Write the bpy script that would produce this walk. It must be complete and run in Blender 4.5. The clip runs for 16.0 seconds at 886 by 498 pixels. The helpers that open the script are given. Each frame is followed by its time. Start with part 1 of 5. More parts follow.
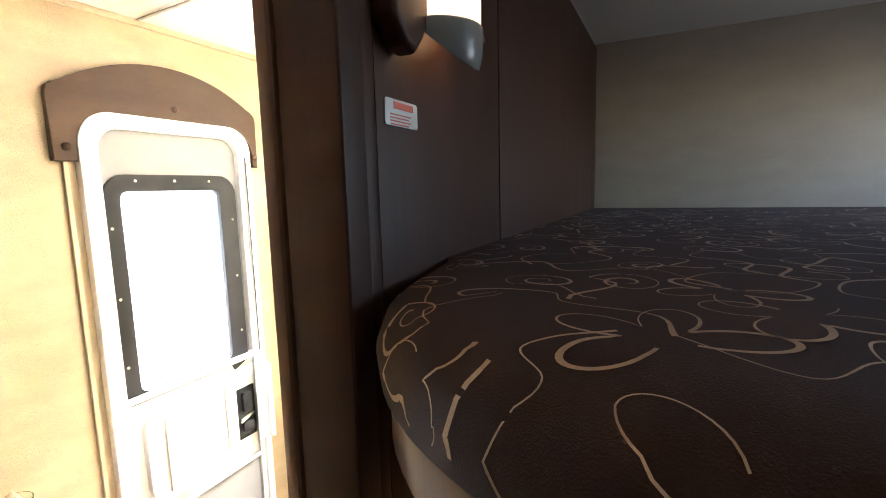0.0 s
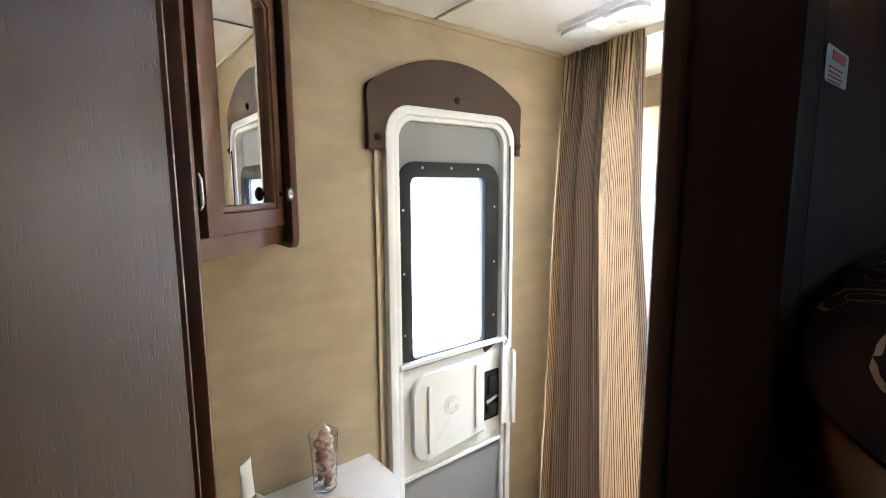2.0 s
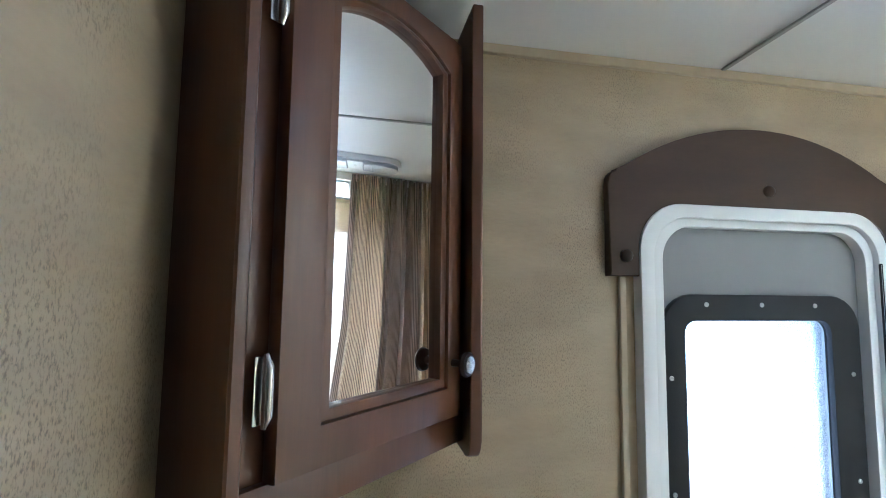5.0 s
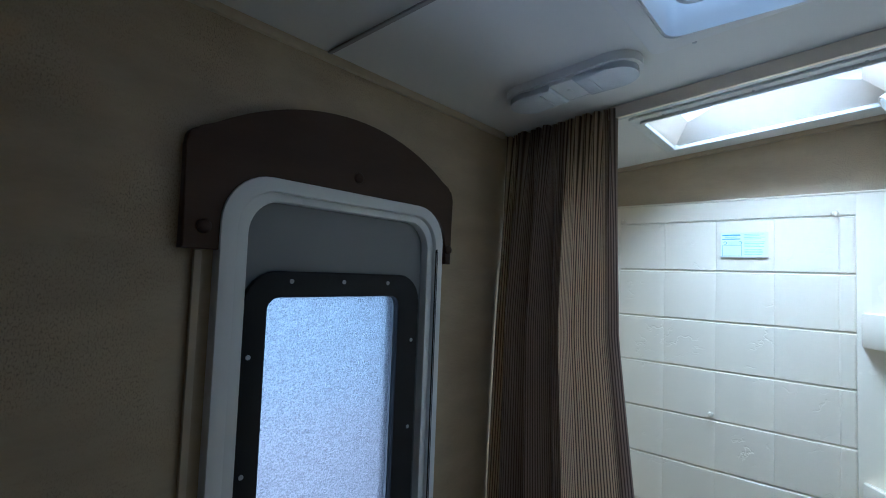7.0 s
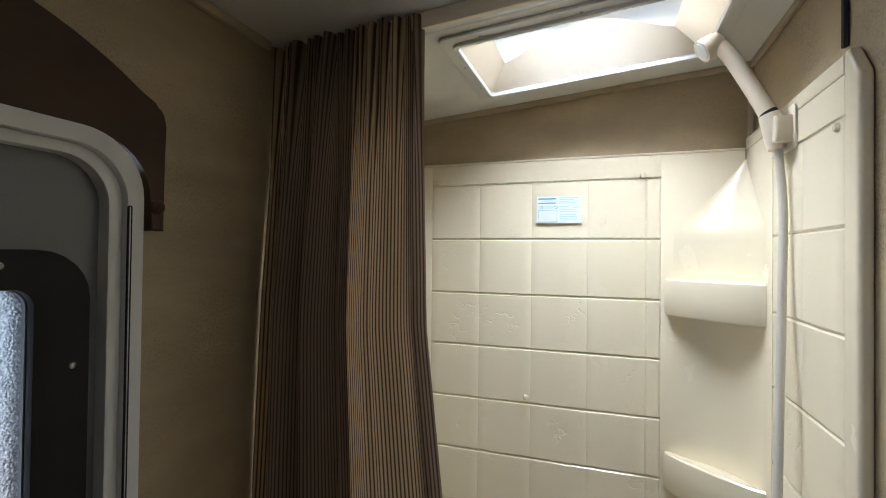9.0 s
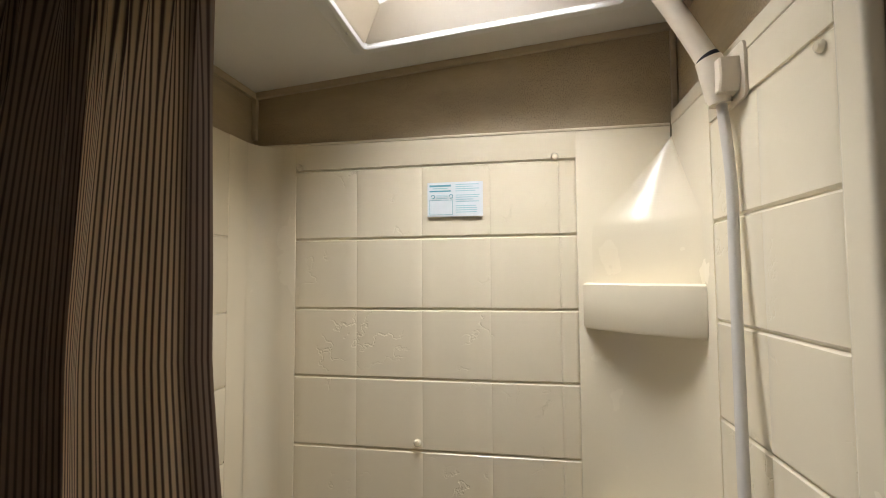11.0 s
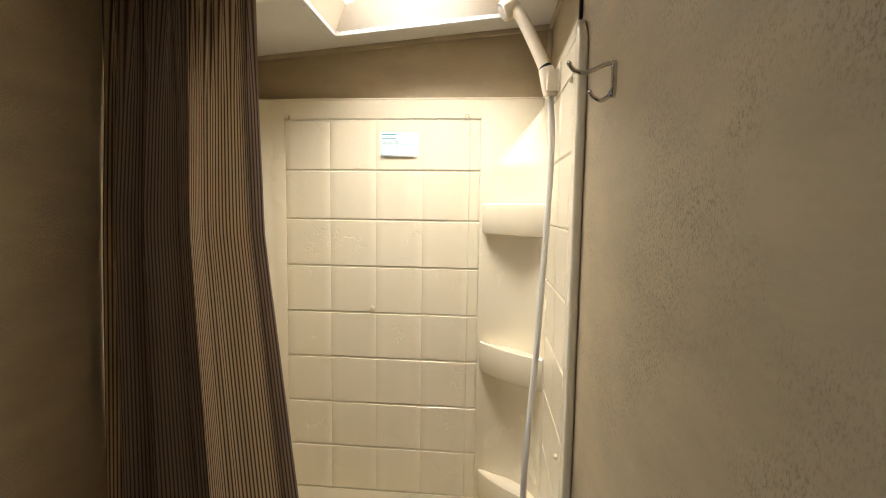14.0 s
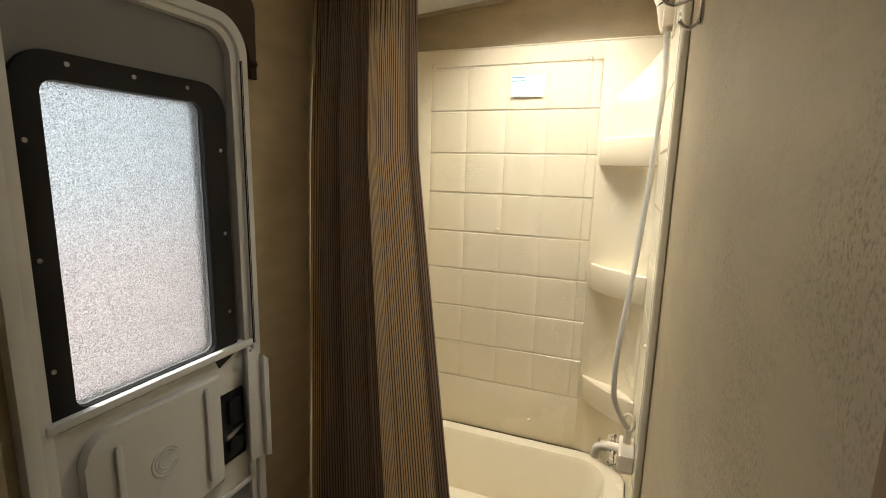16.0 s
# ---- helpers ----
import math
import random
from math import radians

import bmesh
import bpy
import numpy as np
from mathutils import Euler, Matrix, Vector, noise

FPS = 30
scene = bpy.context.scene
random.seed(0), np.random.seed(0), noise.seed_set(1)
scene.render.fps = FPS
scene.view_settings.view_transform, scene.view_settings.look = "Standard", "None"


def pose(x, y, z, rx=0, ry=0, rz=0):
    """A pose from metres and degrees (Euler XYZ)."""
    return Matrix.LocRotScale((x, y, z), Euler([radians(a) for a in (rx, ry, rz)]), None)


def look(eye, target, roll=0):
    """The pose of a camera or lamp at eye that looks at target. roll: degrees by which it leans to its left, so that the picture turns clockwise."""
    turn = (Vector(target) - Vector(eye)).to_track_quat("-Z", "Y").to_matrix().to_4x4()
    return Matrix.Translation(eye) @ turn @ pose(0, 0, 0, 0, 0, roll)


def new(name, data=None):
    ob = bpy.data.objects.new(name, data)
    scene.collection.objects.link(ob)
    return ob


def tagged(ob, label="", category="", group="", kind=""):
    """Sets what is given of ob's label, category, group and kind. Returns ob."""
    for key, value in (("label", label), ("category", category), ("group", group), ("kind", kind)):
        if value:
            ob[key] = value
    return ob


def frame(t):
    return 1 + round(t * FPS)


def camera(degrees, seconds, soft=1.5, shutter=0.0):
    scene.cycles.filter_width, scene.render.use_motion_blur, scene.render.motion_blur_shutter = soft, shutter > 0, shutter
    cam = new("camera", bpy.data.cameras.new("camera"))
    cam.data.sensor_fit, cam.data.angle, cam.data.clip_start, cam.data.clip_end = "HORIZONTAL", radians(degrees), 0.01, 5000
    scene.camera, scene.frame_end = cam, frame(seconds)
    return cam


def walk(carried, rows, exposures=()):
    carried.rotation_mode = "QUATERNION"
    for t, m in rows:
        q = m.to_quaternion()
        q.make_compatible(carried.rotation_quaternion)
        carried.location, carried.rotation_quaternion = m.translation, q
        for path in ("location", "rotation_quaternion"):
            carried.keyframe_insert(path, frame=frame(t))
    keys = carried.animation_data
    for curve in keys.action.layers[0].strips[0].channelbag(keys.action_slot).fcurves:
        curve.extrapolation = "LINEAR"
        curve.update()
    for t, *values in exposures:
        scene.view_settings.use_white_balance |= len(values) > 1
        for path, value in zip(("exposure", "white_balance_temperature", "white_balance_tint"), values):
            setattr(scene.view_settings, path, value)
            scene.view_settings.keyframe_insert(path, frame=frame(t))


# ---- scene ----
cam = camera(86.9, 16.0, soft=1.0)
EXPOSURES = [(0.0, 4.15, 5800, 12), (0.5, 3.45, 5750, 13), (1.0, 2.95, 5250, 12), (2.0, 2.4, 5050, 10), (3.2, 1.95, 4400, 8), (5.5, 1.75, 4250, 6), (6.2, 0.65, 3850, 6), (7.0, -0.65, 4100, 6), (8.0, -0.7, 4950, 8), (9.0, -0.75, 5400, 9), (11.5, -1.15, 6150, 15), (12.5, -0.9, 6200, 16), (13.0, -0.75, 6250, 16), (14.0, -0.4, 6550, 13), (16.0, -0.25, 6600, 9)]
PATH = [
    (0, (-0.623, -1.356, 1.536), (1.16, -0.486, 1.279), -1.5),
    (0.5, (-0.736, -1.348, 1.525), (0.948, -0.306, 1.244), -1.8),
    (1, (-0.81, -1.327, 1.524), (0.76, -0.124, 1.232), -1.9),
    (1.5, (-0.779, -1.262, 1.517), (0.646, 0.11, 1.224), -1.1),
    (2, (-0.673, -1.178, 1.522), (0.571, 0.365, 1.256), -0.3),
    (2.5, (-0.602, -1.096, 1.543), (0.405, 0.615, 1.305), 0.2),
    (3, (-0.577, -0.98, 1.562), (0.187, 0.864, 1.431), -0.1),
    (3.2, (-0.557, -0.936, 1.563), (0.107, 0.949, 1.477), -0.3),
    (5.3, (-0.4, -0.745, 1.622), (-0.031, 1.2, 1.800), 0.7),
    (5.5, (-0.375, -0.756, 1.634), (0.092, 1.182, 1.797), 1.1),
    (6, (-0.327, -0.76, 1.623), (0.605, 1.001, 1.798), 1.5),
    (6.5, (-0.302, -0.76, 1.614), (0.998, 0.751, 1.785), 1.9),
    (7, (-0.272, -0.763, 1.602), (1.24, 0.541, 1.71), 2.2),
    (7.5, (-0.21, -0.766, 1.588), (1.463, 0.33, 1.644), 1.9),
    (8, (-0.119, -0.749, 1.584), (1.633, 0.215, 1.608), 1.4),
    (8.5, (-0.017, -0.672, 1.578), (1.81, 0.142, 1.573), 1.3),
    (9, (0.095, -0.65, 1.596), (1.981, 0.013, 1.623), 0.7),
    (9.2, (0.139, -0.635, 1.613), (2.05, -0.047, 1.661), 0.5),
    (11.3, (0.438, -0.672, 1.542), (2.412, -0.363, 1.62), -0.4),
    (11.5, (0.425, -0.672, 1.525), (2.401, -0.368, 1.552), -0.3),
    (12, (0.365, -0.662, 1.466), (2.345, -0.379, 1.429), -0.4),
    (12.5, (0.258, -0.656, 1.468), (2.238, -0.41, 1.331), -0.7),
    (13, (0.171, -0.695, 1.449), (2.15, -0.472, 1.271), -0.1),
    (13.5, (0.049, -0.749, 1.468), (2.034, -0.602, 1.274), 0.1),
    (14, (-0.067, -0.81, 1.525), (1.917, -0.627, 1.35), 0.8),
    (14.5, (-0.145, -0.826, 1.51), (1.828, -0.535, 1.351), 0.8),
    (15, (-0.24, -0.845, 1.486), (1.708, -0.422, 1.319), 0.6),
    (15.5, (-0.3, -0.88, 1.456), (1.595, -0.281, 1.234), 0.6),
    (16, (-0.346, -0.899, 1.425), (1.492, -0.189, 1.079), 1.4),
]
walk(cam, [(t, look(eye, target, roll)) for t, eye, target, roll in PATH], EXPOSURES)

# ---- light ----
FZ = -0.06          # floor level
SURR = 1.485        # face of the tub surround's back panel
world = bpy.data.worlds.new("sky")
scene.world = world
world.use_nodes = True
wn = world.node_tree.nodes
sky = wn.new("ShaderNodeTexSky")
sky.sky_type, sky.sun_disc = "NISHITA", False
sky.sun_elevation, sky.sun_rotation = radians(58), radians(200)
world.node_tree.links.new(sky.outputs[0], wn["Background"].inputs[0])
wn["Background"].inputs[1].default_value = 0.12


def ceil_z(y):
    """Height of the arched roof's lining, lowest at the outer wall."""
    return 2.02 - 0.088 * max(y, -1.06)


def area_lamp(name, m, size_x, size_y, power, colour=(1, 1, 1), spread=180):
    data = bpy.data.lights.new(name, "AREA")
    data.shape, data.size, data.size_y, data.energy, data.color = "RECTANGLE", size_x, size_y, power, colour
    data.spread = radians(spread)
    ob = new(name, data)
    ob.matrix_world = m
    return ob


sun_data = bpy.data.lights.new("sun", "SUN")
sun_data.energy, sun_data.angle, sun_data.color = 4.5, radians(0.6), (1, 0.95, 0.88)
sun_ob = new("sun", sun_data)
sun_ob.matrix_world = look((0.6, 0.9, 8), (1.3, -0.7, 1.5))
area_lamp("skylight_daylight", look((1.194, -0.593, 2.265), (1.194, -0.593, 0)), 0.20, 0.42, 12.5, (1.0, 0.97, 0.92), 114)
area_lamp("roof_vent_daylight", look((0.46, -0.70, 2.24), (0.46, -0.70, 0)), 0.3, 0.3, 0.8, (0.86, 0.93, 1.0))
area_lamp("door_window_sky", look((0.30, 0.32, 1.60), (0.30, -1, 1.60)), 1.0, 0.70, 20, (0.84, 0.96, 1.0))
area_lamp("door_window_ground", look((0.30, 0.32, 0.90), (0.30, -1, 0.90)), 1.0, 0.70, 20, (1.0, 0.91, 0.87))
area_lamp("bunk_window_daylight", look((0.9, -2.58, 1.75), (0.6, -1.4, 1.5)), 0.5, 0.35, 0.14, (0.82, 0.91, 1.0))


# ---- mesh helpers ----
def world_of(ob):
    m = Matrix.Identity(4)
    while ob:
        m = ob.matrix_basis @ m
        ob = ob.parent
    return m


def part(name, bm, material, parent=None, label="", smooth=True, local=False):
    """Links a bmesh, given in the world's coordinates, as one mesh object."""
    me = bpy.data.meshes.new(name)
    if parent is not None and not local:
        bm.transform(world_of(parent).inverted())
    bmesh.ops.recalc_face_normals(bm, faces=bm.faces)
    bm.to_mesh(me)
    bm.free()
    for m in (material if isinstance(material, (list, tuple)) else [material]):
        me.materials.append(m)
    if smooth:
        me.set_sharp_from_angle(angle=radians(35))
        for f in me.polygons:
            f.use_smooth = True
    ob = new(name, me)
    ob.parent = parent
    if label:
        tagged(ob, label)
    return ob


def thing(name, m, label, category, group="", kind=""):
    ob = new(name)
    ob.empty_display_size = 0.05
    ob.matrix_basis = m
    return tagged(ob, label, category, group, kind)


def single(name, bm, material, label, category, kind="", smooth=True):
    return tagged(part(name, bm, material, None, "", smooth), label, category, "", kind)


def box(bm, x0, x1, y0, y1, z0, z1, bevel=0.0, segments=2, m=None):
    r = bmesh.ops.create_cube(bm, size=1.0)
    vs = r["verts"]
    for v in vs:
        v.co = Vector((x0 + (v.co.x + .5) * (x1 - x0), y0 + (v.co.y + .5) * (y1 - y0), z0 + (v.co.z + .5) * (z1 - z0)))
    if m is not None:
        bmesh.ops.transform(bm, matrix=m, verts=vs)
    if bevel:
        edges = list({e for v in vs for e in v.link_edges})
        bmesh.ops.bevel(bm, geom=edges, offset=bevel, segments=segments, affect="EDGES", profile=0.6)
    return bm


def boxed(*a, **k):
    return box(bmesh.new(), *a, **k)


def slab(bm, pts, a, b, axis="y", bevel=0.0, segments=2):
    """A plate with the 2D outline pts, from a to b along the axis."""
    def at(p, t):
        return {"x": (t, p[0], p[1]), "y": (p[0], t, p[1]), "z": (p[0], p[1], t)}[axis]
    n = len(pts)
    lo = [bm.verts.new(at(p, a)) for p in pts]
    hi = [bm.verts.new(at(p, b)) for p in pts]
    f0, f1 = bm.faces.new(lo), bm.faces.new(hi)
    for i in range(n):
        bm.faces.new((lo[i], lo[(i + 1) % n], hi[(i + 1) % n], hi[i]))
    if bevel:
        bmesh.ops.bevel(bm, geom=list({*f0.edges, *f1.edges}), offset=bevel, segments=segments, affect="EDGES", profile=0.6)
    return bm


def ring(bm, outer, inner, a, b, axis="y", bevel=0.0):
    """A frame between two outlines of equal count, from a to b along the axis."""
    def at(p, t):
        return {"x": (t, p[0], p[1]), "y": (p[0], t, p[1]), "z": (p[0], p[1], t)}[axis]
    n = len(outer)
    rows = [[bm.verts.new(at(p, t)) for p in line] for line, t in ((outer, a), (outer, b), (inner, b), (inner, a))]
    for k in range(4):
        p, q = rows[k], rows[(k + 1) % 4]
        for i in range(n):
            f = bm.faces.new((p[i], p[(i + 1) % n], q[(i + 1) % n], q[i]))
    if bevel:
        es = [bm.edges.get((r[i], r[(i + 1) % n])) for r in rows for i in range(n)]
        bmesh.ops.bevel(bm, geom=es, offset=bevel, segments=2, affect="EDGES", profile=0.6)
    return bm


def round_rect(x0, x1, z0, z1, r, n=8, lower=None):
    """Outline of a rectangle with round corners; lower: another radius for the bottom ones."""
    rl = r if lower is None else lower
    pts = []
    for cx, cz, a0, q in ((x1 - rl, z0 + rl, -90, rl), (x1 - r, z1 - r, 0, r), (x0 + r, z1 - r, 90, r), (x0 + rl, z0 + rl, 180, rl)):
        for i in range(n + 1):
            a = radians(a0 + 90 * i / n)
            pts.append((cx + q * math.cos(a), cz + q * math.sin(a)))
    return pts


def lathe(bm, profile, n=24, m=None):
    """Turns (radius, height) pairs round z."""
    rings = []
    for r, z in profile:
        rings.append([bm.verts.new((max(r, 1e-5) * math.cos(2 * math.pi * i / n), max(r, 1e-5) * math.sin(2 * math.pi * i / n), z)) for i in range(n)])
    for p, q in zip(rings, rings[1:]):
        for i in range(n):
            bm.faces.new((p[i], p[(i + 1) % n], q[(i + 1) % n], q[i]))
    bm.faces.new(rings[0])
    bm.faces.new(rings[-1])
    if m is not None:
        bmesh.ops.transform(bm, matrix=m, verts=[v for r in rings for v in r])
    return bm


def smooth_path(pts, steps=8):
    """A curve through the points."""
    p = [Vector(q) for q in pts]
    p = [p[0] * 2 - p[1]] + p + [p[-1] * 2 - p[-2]]
    out = []
    for i in range(1, len(p) - 2):
        for k in range(steps):
            t = k / steps
            out.append(0.5 * ((2 * p[i]) + (p[i + 1] - p[i - 1]) * t + (2 * p[i - 1] - 5 * p[i] + 4 * p[i + 1] - p[i + 2]) * t * t + (3 * p[i] - p[i - 1] - 3 * p[i + 1] + p[i + 2]) * t ** 3))
    out.append(p[-2])
    return out


def tube(bm, pts, radius, n=10):
    """A pipe along the points; radius: a number, or one for each point."""
    rs = radius if isinstance(radius, (list, tuple)) else [radius] * len(pts)
    up, rings = Vector((0.13, 0.37, 0.92)), []
    for i, p in enumerate(pts):
        d = (Vector(pts[min(i + 1, len(pts) - 1)]) - Vector(pts[max(i - 1, 0)])).normalized()
        a = (up - d * up.dot(d)).normalized()
        b = d.cross(a)
        up = a
        rings.append([bm.verts.new(Vector(p) + rs[i] * (a * math.cos(2 * math.pi * k / n) + b * math.sin(2 * math.pi * k / n))) for k in range(n)])
    for p, q in zip(rings, rings[1:]):
        for k in range(n):
            bm.faces.new((p[k], p[(k + 1) % n], q[(k + 1) % n], q[k]))
    bm.faces.new(rings[0])
    bm.faces.new(rings[-1])
    return bm


# ---- materials ----
def material(name, base, rough=0.5, metal=0.0, scale=8.0, vary=0.12, fine=120.0, bump=0.1, stretch=(1, 1, 1), second=None, coat=0.0, rvar=0.08):
    """A plain surface with variation at two scales and a fine relief."""
    m = bpy.data.materials.new(name)
    m.use_nodes = True
    n, l = m.node_tree.nodes, m.node_tree.links
    b = n["Principled BSDF"]
    tc = n.new("ShaderNodeTexCoord")
    mp = n.new("ShaderNodeMapping")
    mp.inputs["Scale"].default_value = stretch
    l.new(tc.outputs["Object"], mp.inputs[0])
    big, small = n.new("ShaderNodeTexNoise"), n.new("ShaderNodeTexNoise")
    big.inputs["Scale"].default_value, big.inputs["Detail"].default_value = scale, 5
    small.inputs["Scale"].default_value, small.inputs["Detail"].default_value = fine, 3
    l.new(mp.outputs[0], big.inputs[0])
    l.new(mp.outputs[0], small.inputs[0])
    mix = n.new("ShaderNodeMix")
    mix.data_type = "RGBA"
    dark = second if second else tuple(c * (1 - 2 * vary) for c in base)
    mix.inputs[6].default_value, mix.inputs[7].default_value = (*dark, 1), (*base, 1)
    add = n.new("ShaderNodeMath")
    add.operation = "MULTIPLY_ADD"
    add.inputs[1].default_value = 0.45
    l.new(small.outputs[0], add.inputs[0])
    ramp = n.new("ShaderNodeMapRange")
    ramp.inputs[1].default_value, ramp.inputs[2].default_value = 0.35, 0.65
    l.new(big.outputs[0], ramp.inputs[0])
    half = n.new("ShaderNodeMath")
    half.operation, half.inputs[1].default_value = "MULTIPLY", 0.6
    l.new(ramp.outputs[0], half.inputs[0])
    l.new(half.outputs[0], add.inputs[2])
    l.new(add.outputs[0], mix.inputs[0])
    l.new(mix.outputs[2], b.inputs["Base Color"])
    rr = n.new("ShaderNodeMapRange")
    rr.inputs[3].default_value, rr.inputs[4].default_value = max(rough - rvar, 0.02), min(rough + rvar, 1)
    l.new(big.outputs[0], rr.inputs[0])
    l.new(rr.outputs[0], b.inputs["Roughness"])
    b.inputs["Metallic"].default_value = metal
    b.inputs["Coat Weight"].default_value = coat
    if bump:
        bp = n.new("ShaderNodeBump")
        bp.inputs["Strength"].default_value, bp.inputs["Distance"].default_value = bump, 0.002
        l.new(small.outputs[0], bp.inputs["Height"])
        l.new(bp.outputs[0], b.inputs["Normal"])
    return m


def glow(name, colour, strength):
    m = bpy.data.materials.new(name)
    m.use_nodes = True
    b = m.node_tree.nodes["Principled BSDF"]
    b.inputs["Base Color"].default_value = (*colour, 1)
    b.inputs["Emission Color"].default_value = (*colour, 1)
    b.inputs["Emission Strength"].default_value = strength
    b.inputs["Roughness"].default_value = 0.4
    return m


def glass(name, colour, rough, bump_scale=0.0, bump=0.0, ior=1.45):
    m = bpy.data.materials.new(name)
    m.use_nodes = True
    n, l = m.node_tree.nodes, m.node_tree.links
    b = n["Principled BSDF"]
    b.inputs["Base Color"].default_value = (*colour, 1)
    b.inputs["Transmission Weight"].default_value, b.inputs["Roughness"].default_value, b.inputs["IOR"].default_value = 1, rough, ior
    if bump_scale:
        tc, no, bp = n.new("ShaderNodeTexCoord"), n.new("ShaderNodeTexVoronoi"), n.new("ShaderNodeBump")
        no.inputs["Scale"].default_value = bump_scale
        bp.inputs["Strength"].default_value, bp.inputs["Distance"].default_value = bump, 0.002
        l.new(tc.outputs["Object"], no.inputs[0])
        l.new(no.outputs[0], bp.inputs["Height"])
        l.new(bp.outputs[0], b.inputs["Normal"])
    return m


def striped_cloth():
    """Brown curtain cloth with thin dark and pale stripes along its drop."""
    m = bpy.data.materials.new("striped_cloth")
    m.use_nodes = True
    n, l = m.node_tree.nodes, m.node_tree.links
    b = n["Principled BSDF"]
    uv = n.new("ShaderNodeUVMap")
    sep = n.new("ShaderNodeSeparateXYZ")
    l.new(uv.outputs[0], sep.inputs[0])

    def wave(pitch, lo, hi, phase=0.0):
        d = n.new("ShaderNodeMath")
        d.operation, d.inputs[1].default_value, d.inputs[2].default_value = "MULTIPLY_ADD", 1 / pitch, phase
        l.new(sep.outputs[0], d.inputs[0])
        f = n.new("ShaderNodeMath")
        f.operation = "PINGPONG"
        f.inputs[1].default_value = 0.5
        l.new(d.outputs[0], f.inputs[0])
        r = n.new("ShaderNodeMapRange")
        r.inputs[1].default_value, r.inputs[2].default_value = lo, hi
        l.new(f.outputs[0], r.inputs[0])
        return r.outputs[0]

    def mix(fac, a, c):
        x = n.new("ShaderNodeMix")
        x.data_type = "RGBA"
        l.new(fac, x.inputs[0])
        for sock, v in ((6, a), (7, c)):
            if isinstance(v, tuple):
                x.inputs[sock].default_value = (*v, 1)
            else:
                l.new(v, x.inputs[sock])
        return x.outputs[2]
    broad = mix(wave(0.520, 0.15, 0.19), (0.66, 0.52, 0.34), (0.36, 0.275, 0.205))
    thin = mix(wave(0.0070, 0.19, 0.40), broad, (0.095, 0.063, 0.048))
    l.new(thin, b.inputs["Base Color"])
    b.inputs["Roughness"].default_value = 0.75
    b.inputs["Sheen Weight"].default_value = 0.15
    tr = n.new("ShaderNodeBsdfTranslucent")
    l.new(thin, tr.inputs[0])
    ms = n.new("ShaderNodeMixShader")
    ms.inputs[0].default_value = 0.22
    l.new(b.outputs[0], ms.inputs[1])
    l.new(tr.outputs[0], ms.inputs[2])
    l.new(ms.outputs[0], n["Material Output"].inputs[0])
    no, bp = n.new("ShaderNodeTexNoise"), n.new("ShaderNodeBump")
    no.inputs["Scale"].default_value = 900
    bp.inputs["Strength"].default_value, bp.inputs["Distance"].default_value = 0.25, 0.001
    tc = n.new("ShaderNodeTexCoord")
    l.new(tc.outputs["Object"], no.inputs[0])
    l.new(no.outputs[0], bp.inputs["Height"])
    l.new(bp.outputs[0], b.inputs["Normal"])
    return m


PAPER = material("vinyl_wallpaper", (0.485, 0.388, 0.238), 0.47, scale=9, vary=0.10, fine=95, bump=0.25, stretch=(0.55, 0.55, 1.7), second=(0.36, 0.288, 0.178))
pn, pl = PAPER.node_tree.nodes, PAPER.node_tree.links
pb = pn["Principled BSDF"]
old_link = pb.inputs["Base Color"].links[0].from_socket
ptc, pmap, pf, pm, pr1, pr2, pmul, pmix = (pn.new("ShaderNode" + k) for k in ("TexCoord", "Mapping", "TexNoise", "TexNoise", "MapRange", "MapRange", "Math", "Mix"))
pmap.inputs["Scale"].default_value = (1.0, 1.0, 0.55)
pl.new(ptc.outputs["Object"], pmap.inputs[0])
pl.new(pmap.outputs[0], pf.inputs[0])
pf.inputs["Scale"].default_value, pf.inputs["Detail"].default_value, pf.inputs["Roughness"].default_value = 470, 4, 0.65
pl.new(ptc.outputs["Object"], pm.inputs[0])
pm.inputs["Scale"].default_value, pm.inputs["Detail"].default_value = 5, 4
for r, a, c in ((pr1, 0.50, 0.64), (pr2, 0.42, 0.60)):
    r.inputs[1].default_value, r.inputs[2].default_value = a, c
pl.new(pf.outputs[0], pr1.inputs[0])
pl.new(pm.outputs[0], pr2.inputs[0])
pmul.operation = "MULTIPLY"
pl.new(pr1.outputs[0], pmul.inputs[0])
pl.new(pr2.outputs[0], pmul.inputs[1])
pmix.data_type = "RGBA"
pl.new(pmul.outputs[0], pmix.inputs[0])
pl.new(old_link, pmix.inputs[6])
pmix.inputs[7].default_value = (0.230, 0.176, 0.107, 1)
pl.new(pmix.outputs[2], pb.inputs["Base Color"])
CEIL = material("ceiling_panel", (0.74, 0.72, 0.67), 0.6, scale=4, vary=0.02, fine=200, bump=0.05)
BATTEN = material("ceiling_batten", (0.33, 0.31, 0.28), 0.5, vary=0.05)
COVE = material("cove_trim", (0.50, 0.41, 0.27), 0.5, vary=0.06)
WOOD = material("cherry_wood", (0.130, 0.051, 0.017), 0.38, scale=7, vary=0.12, fine=60, bump=0.06, stretch=(3, 3, 0.28), second=(0.070, 0.026, 0.010), coat=0.15)
DARKWOOD = material("dark_stained_panel", (0.070, 0.030, 0.017), 0.45, scale=6, fine=70, bump=0.07, stretch=(3, 3, 0.2), second=(0.038, 0.018, 0.011))
DARKWOOD.node_tree.nodes["Principled BSDF"].inputs["Specular IOR Level"].default_value = 0.2
